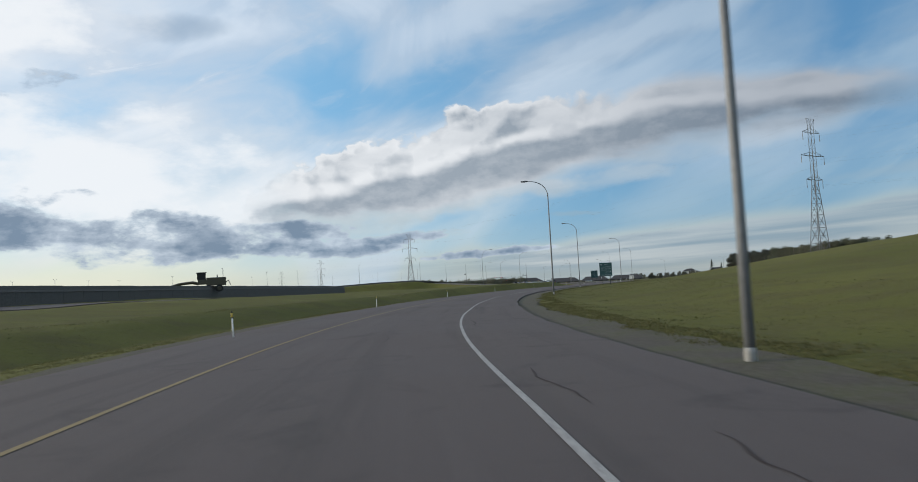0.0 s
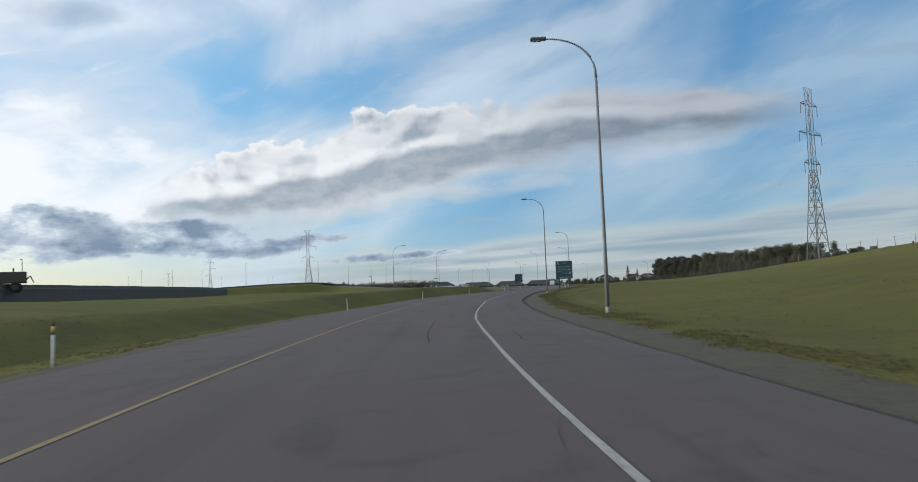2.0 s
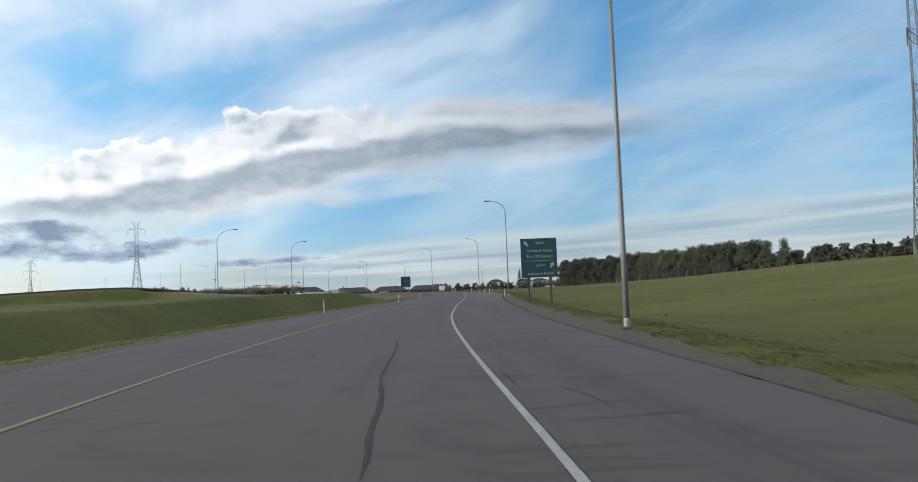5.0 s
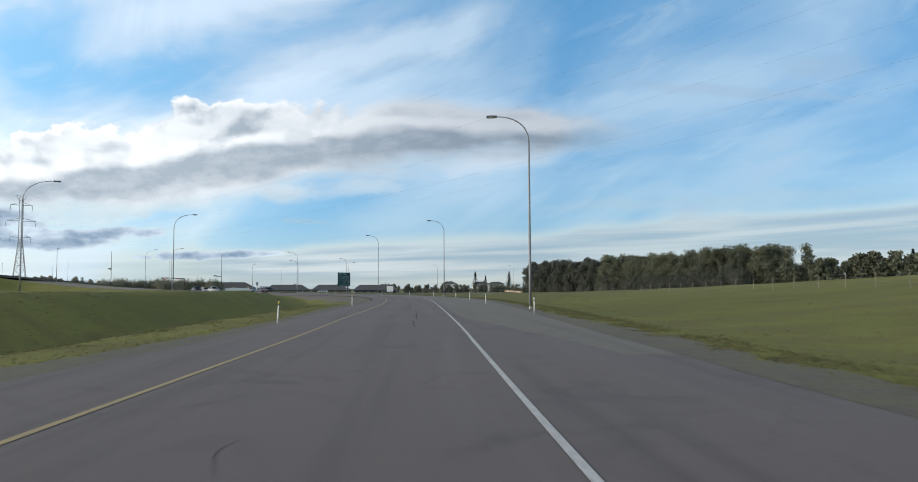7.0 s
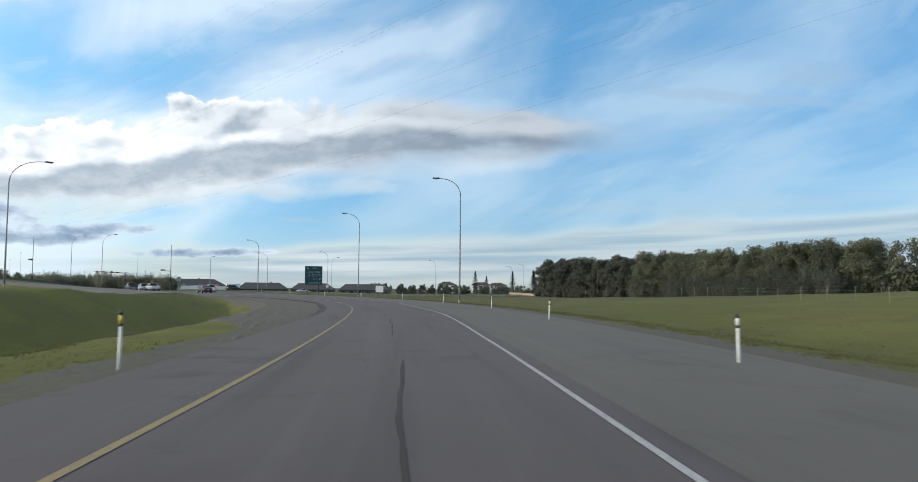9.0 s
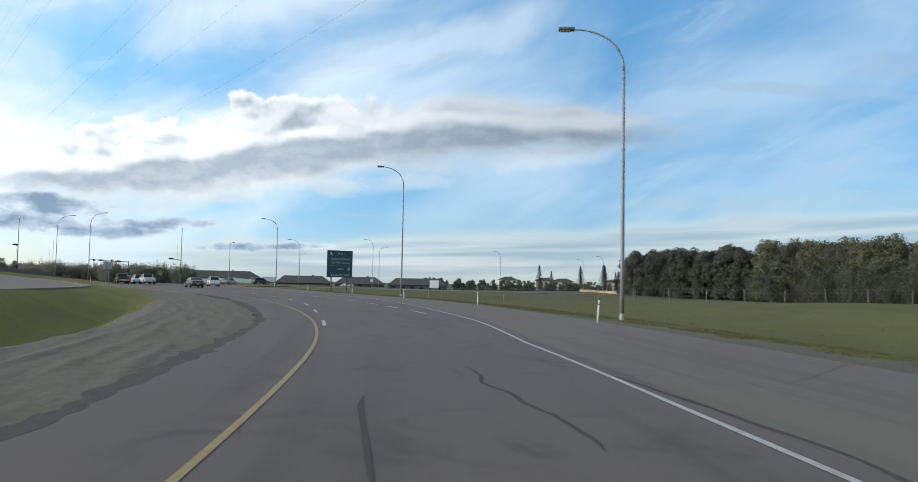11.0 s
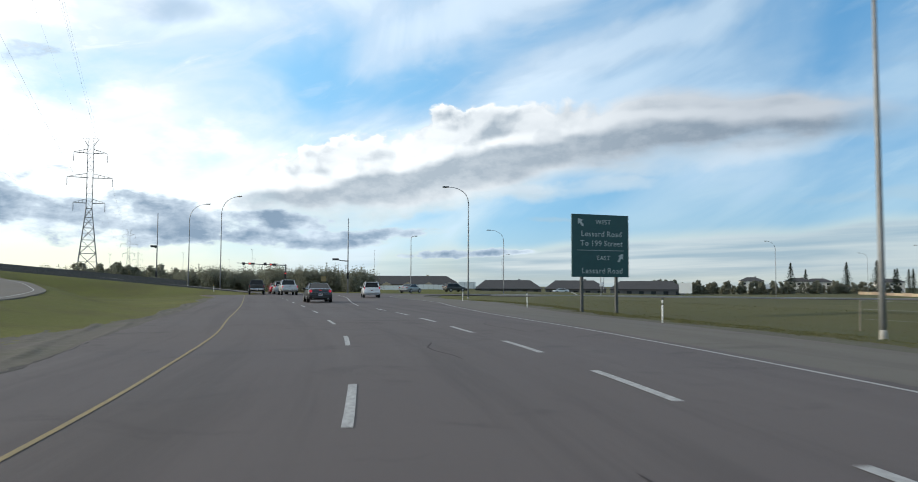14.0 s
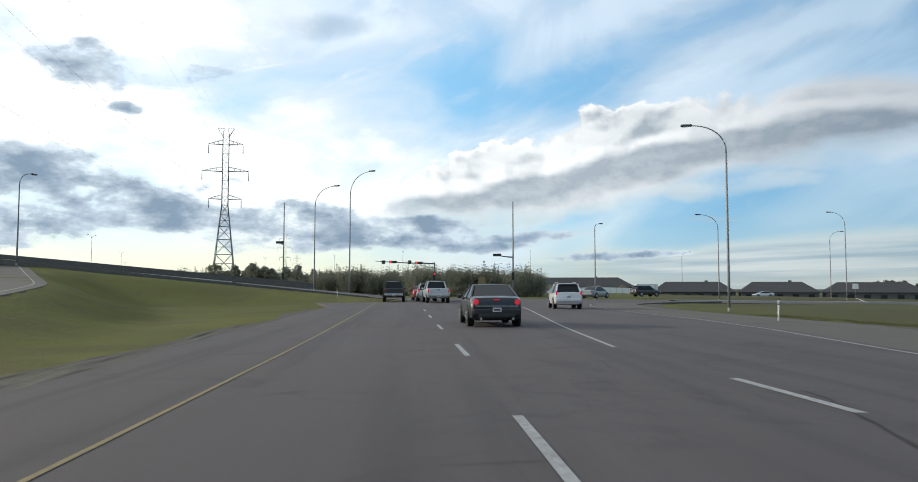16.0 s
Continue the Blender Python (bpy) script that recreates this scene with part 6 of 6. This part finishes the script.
def spruce(seed, height, label):
    rng = np.random.RandomState(seed)
    ob = thing("spruce_tree", label, "tree", "spruces")
    part("trunk", tube(B(), [(0, 0, 0), (0, 0, height * 0.5), (0, 0, height)], [0.17, 0.1, 0.02], 7), BARK, ob)
    cent = []
    quads = []
    for k in range(int(height * 6)):
        f = 0.08 + 0.9 * (k + rng.rand()) / (height * 6)
        reach = height * 0.31 * (1 - f) ** 0.95 * rng.uniform(0.65, 1.1) + 0.08
        for j in range(7):
            a = rng.uniform(0, 6.28)
            for t in (0.25, 0.5, 0.75, 1.0):
                p = np.array([math.cos(a) * reach * t, math.sin(a) * reach * t, height * f - reach * 0.35 * t + rng.uniform(-0.1, 0.1)])
                u = np.array([math.cos(a), math.sin(a), -0.3]) * 0.22
                v = np.array([-math.sin(a), math.cos(a), rng.uniform(-0.3, 0.3)]) * 0.16
                quads += [p - u, p + v, p + u, p - v]
    q = np.array(quads)
    cloud_part("crown", q, np.arange(len(q)).reshape(-1, 4), NEEDLE, ob, "dark drooping needles")
    return ob


def bush(seed, height, label):
    rng = np.random.RandomState(seed)
    ob = thing("bush", label, "bush", "bushes")
    cent = []
    bm = B()
    for k in range(11):
        a, r, h = rng.uniform(0, 6.28), height * rng.uniform(0.05, 0.42), height * rng.uniform(0.35, 1.0)
        cent.append((r * math.cos(a), r * math.sin(a), h * 0.85, height * rng.uniform(0.10, 0.2)))
        tube(bm, [(0.1 * math.cos(a), 0.1 * math.sin(a), -0.1), (r * 0.6 * math.cos(a), r * 0.6 * math.sin(a), h * 0.5), (r * math.cos(a), r * math.sin(a), h)], [0.04, 0.03, 0.01], 4)
    part("stem", bm, BARK, ob)
    for k in range(20):
        a, r, tip = rng.uniform(0, 6.28), height * rng.uniform(0.0, 0.45), height * rng.uniform(0.8, 1.22)
        cent += [(r * math.cos(a), r * math.sin(a), tip - i * 0.11 * height, height * (0.022 + 0.012 * i)) for i in range(5)]
    cent += [(0, 0, height * 0.3, height * 0.33), (height * 0.2, 0, height * 0.25, height * 0.25), (-height * 0.2, 0.1, height * 0.35, height * 0.28)]
    q, f = leaf_cloud(rng, cent, 3800, 0.09, 1.0)
    cloud_part("crown", q, f, WILLOW, ob, "grey-green leaves")
    return ob


def scatter(kinds, spots, seed, sink=0.15, lo=0.8, hi=1.15):
    """Puts copies of the things at spots; the first ones are used up in turn."""
    rng = random.Random(seed)
    used = set()
    for k, (x, y) in enumerate(spots):
        i = k % len(kinds) if k < len(kinds) else rng.randrange(len(kinds))
        s = rng.uniform(lo, hi)
        m = pose(x, y, gz(x, y) - sink, 0, 0, rng.uniform(0, 360)) @ Matrix.Diagonal((s * rng.uniform(0.9, 1.15), s, s, 1))
        if i not in used:
            used.add(i)
            kinds[i].matrix_basis = m
        else:
            o = copy_thing(kinds[i], Matrix())
            o.matrix_basis = m


def band(a, b, depth, n, seed):
    rng = random.Random(seed)
    a, b = Vector(a), Vector(b)
    t = (b - a).normalized()
    nrm = Vector((t.y, -t.x))
    return [tuple(a.lerp(b, (k + rng.uniform(-0.3, 0.3)) / max(1, n - 1)) + nrm * depth * rng.uniform(0, 1)) for k in range(n)]


WOODS = "dark green aspen with dense crown at the wood's edge"
aspens = [broadleaf(k, 12.2 + 0.4 * k, LEAF, WOODS, 0.0, 0.25, 8000, 0.17) for k in range(4)]
scatter(aspens, band((173.5, 467), (175, 408), 8, 42, 1) + band((182, 458), (184, 405), 20, 34, 2) + band((200, 470), (206, 400), 26, 18, 3), 11, lo=0.86, hi=1.05)
pops = [broadleaf(20 + k, 12.6 + 0.5 * k, LEAF_PALE, "pale green poplar with open crown at the wood's edge", 0.04, 0.25, 7000, 0.15) for k in range(3)]
scatter(pops, band((175, 409), (178, 335), 8, 52, 4) + band((184, 408), (196, 333), 20, 44, 5), 12, lo=0.85, hi=1.08)
scrub = [broadleaf(30 + k, 7.0, LEAF_PALE, "low scrubby tree on the grass bank", 0.08, 0.3, 1300, 0.24) for k in range(2)]
scatter(scrub, band((190, 336), (262, 268), 24, 34, 6) + band((262, 270), (330, 190), 30, 30, 7) + band((180, 332), (206, 285), 16, 34, 17), 13, lo=0.85, hi=1.35)
firs = [spruce(40 + k, 11.5 + 1.4 * k, "dark spruce standing among houses") for k in range(3)]
scatter(firs, [(236, 644), (239.5, 651), (252, 646), (256, 655), (260, 648), (266, 656), (268.5, 648), (274, 660), (262, 664), (218, 660), (229, 668), (214, 322), (222, 316), (238, 298), (243, 290), (268, 262)], 14)
def thicket(name, label, spots, seed, height, wide, leaves, leaf, mat, lo, hi):
    """A far belt of small trees that cannot be told apart: stems and leaves in one mesh."""
    rng = np.random.RandomState(seed)
    vs, fs, n = [], [], 0
    for x, y in spots:
        h = height * rng.uniform(lo, hi)
        z = gz(x, y) - 0.15
        cent = []
        for k in range(26):
            f = rng.uniform(0.08, 0.97)
            a, r = rng.uniform(0, 6.28), h * wide * math.sin(math.pi * (0.2 + 0.72 * f)) * rng.uniform(0.2, 1.0)
            cent.append((x + r * math.cos(a), y + r * math.sin(a), z + h * f, h * rng.uniform(0.05, 0.12)))
        q, f = leaf_cloud(rng, cent, leaves, leaf, 1.0)
        w = 0.012 * h
        stem = np.array([(x - w, y, z), (x + w, y, z), (x + w * 0.3, y, z + h * 0.8), (x - w * 0.3, y, z + h * 0.8), (x, y - w, z), (x, y + w, z), (x, y + w * 0.3, z + h * 0.8), (x, y - w * 0.3, z + h * 0.8)])
        vs += [q, stem]
        fs += [f + n, np.array([(0, 1, 2, 3), (4, 5, 6, 7)]) + n + len(q)]
        n += len(q) + 8
    me = bpy.data.meshes.new(name)
    me.from_pydata(np.concatenate(vs).tolist(), [], np.concatenate(fs).tolist())
    me.materials.append(mat)
    tagged(new(name, me), label, "trees", kind="stuff")


thicket("far_trees", "belt of pale green garden trees beyond the field", band((128, 572), (178, 592), 10, 40, 28) + band((176, 596), (236, 640), 14, 46, 8) + band((240, 648), (292, 660), 12, 18, 9), 15, 6.5, 0.3, 900, 0.22, WILLOW, 0.5, 0.82)
thicket("poplar_scrub", "dark grey-green scrub beyond the overpass", band((-32, 502), (-3, 489), 10, 30, 31), 19, 7.6, 0.24, 1500, 0.16, WILLOW, 0.55, 0.85)
bushes = [bush(60 + k, 4.6, "grey-green willow bush beyond the crossing") for k in range(4)]
scatter(bushes, band((-26, 512), (8, 486), 16, 60, 10) + band((0, 486), (41, 468), 12, 74, 11) + band((-130, 560), (-28, 515), 20, 44, 12), 16, lo=0.78, hi=1.08)
under = [bush(80 + k, 5.6, "leafy undergrowth along the wood's edge") for k in range(2)]
for o in under:
    for c in o.children:
        if c.name.startswith("crown"):
            c.data.materials[0] = LEAF
scatter(under, band((169, 468), (169, 336), 5, 66, 18) + band((174, 465), (176, 336), 8, 56, 19), 18, lo=0.8, hi=1.5)
small = [bush(70 + k, 2.6, "low willow bush on the bank") for k in range(2)]
scatter(small, band((-24, 462), (-2, 466), 8, 14, 13), 17, lo=0.6, hi=1.1)


# ---------------------------------------------------------------- grass tufts beside the road
def tufts(name, count, seed, place, hmin, hmax, mat, label):
    rng = np.random.RandomState(seed)
    xy = place(rng, count)
    n = len(xy)
    z = ground_z(xy[:, 0], xy[:, 1])
    base = np.column_stack([xy, z - 0.02])
    blades = []
    for k in range(4):
        a = rng.uniform(0, 2 * np.pi, n)
        h = rng.uniform(hmin, hmax, n)
        w = rng.uniform(0.012, 0.03, n)
        o = base + np.column_stack([rng.normal(0, 0.07, n), rng.normal(0, 0.07, n), np.zeros(n)])
        side = np.column_stack([np.cos(a), np.sin(a), np.zeros(n)]) * w[:, None]
        bend = np.column_stack([np.cos(a + 1.3), np.sin(a + 1.3), np.zeros(n)]) * (h * rng.uniform(0.1, 0.6, n))[:, None]
        tip = o + bend + np.column_stack([np.zeros(n), np.zeros(n), h])
        blades.append(np.stack([o - side, o + side, tip], 1))
    v = np.concatenate(blades).reshape(-1, 3)
    me = bpy.data.meshes.new(name)
    me.from_pydata(v.tolist(), [], np.arange(len(v)).reshape(-1, 3).tolist())
    me.materials.append(mat)
    tagged(new(name, me), label, "grass", kind="stuff")


def by_right(rng, n):
    s = rng.uniform(-5, 385, n)
    return on_ref(s, EDGE_R(s) + 0.9 + 16 * rng.rand(n) ** 1.8)


def by_left(rng, n):
    s = rng.uniform(0, 245, n)
    gap = np.where((s > 240) & (s < 350), 4.6, 0.6)
    return on_ref(s, EDGE_L(s) - gap - 16 * rng.rand(n) ** 1.7)


tufts("grass_tufts", 42000, 1, by_right, 0.02, 0.07, BLADE, "tufts of green and straw grass along the verge")
tufts("grass_tufts", 38000, 2, by_left, 0.02, 0.07, BLADE, "tufts of green and straw grass along the verge")


def by_edge(rng, n):
    s = rng.uniform(-5, 385, n)
    return on_ref(s, EDGE_R(s) + 0.6 + 2.2 * rng.rand(n) ** 0.6)


tufts("grass_tufts", 34000, 3, by_edge, 0.015, 0.05, BLADE, "thin straw grass growing in the gravel edge")


def stones(count):
    rng = np.random.RandomState(9)
    t = [(1, 0, -.3), (-.5, .87, -.3), (-.5, -.87, -.3), (0, 0, .7), (0.1, 0.1, -0.6)]
    f0 = [(0, 1, 3), (1, 2, 3), (2, 0, 3), (1, 0, 4), (2, 1, 4), (0, 2, 4)]
    vs, fs = [], []
    for k in range(count):
        s = rng.uniform(240, 345) if k % 3 else rng.uniform(5, 380)
        if k % 3:
            off = float(EDGE_L(s)) - rng.uniform(0.1, 0.85) * float(np.interp(s, s5, reach))
        else:
            off = float(EDGE_R(s)) + rng.uniform(0.1, 1.8)
        x, y = on_ref(s, off)
        z = gz(x, y) + 0.03
        r = rng.uniform(0.012, 0.032)
        a = rng.uniform(0, 6.28)
        for p in t:
            vs.append((x + r * (p[0] * math.cos(a) - p[1] * math.sin(a)) * rng.uniform(0.7, 1.2), y + r * (p[0] * math.sin(a) + p[1] * math.cos(a)), z + p[2] * r * 0.8))
        fs += [tuple(i + k * 5 for i in f) for f in f0]
    me = bpy.data.meshes.new("loose_stones")
    me.from_pydata(vs, [], fs)
    me.materials.append(STONE)
    tagged(new("loose_stones", me), "loose stones scattered on earth and gravel", "stones", kind="stuff")


stones(700)
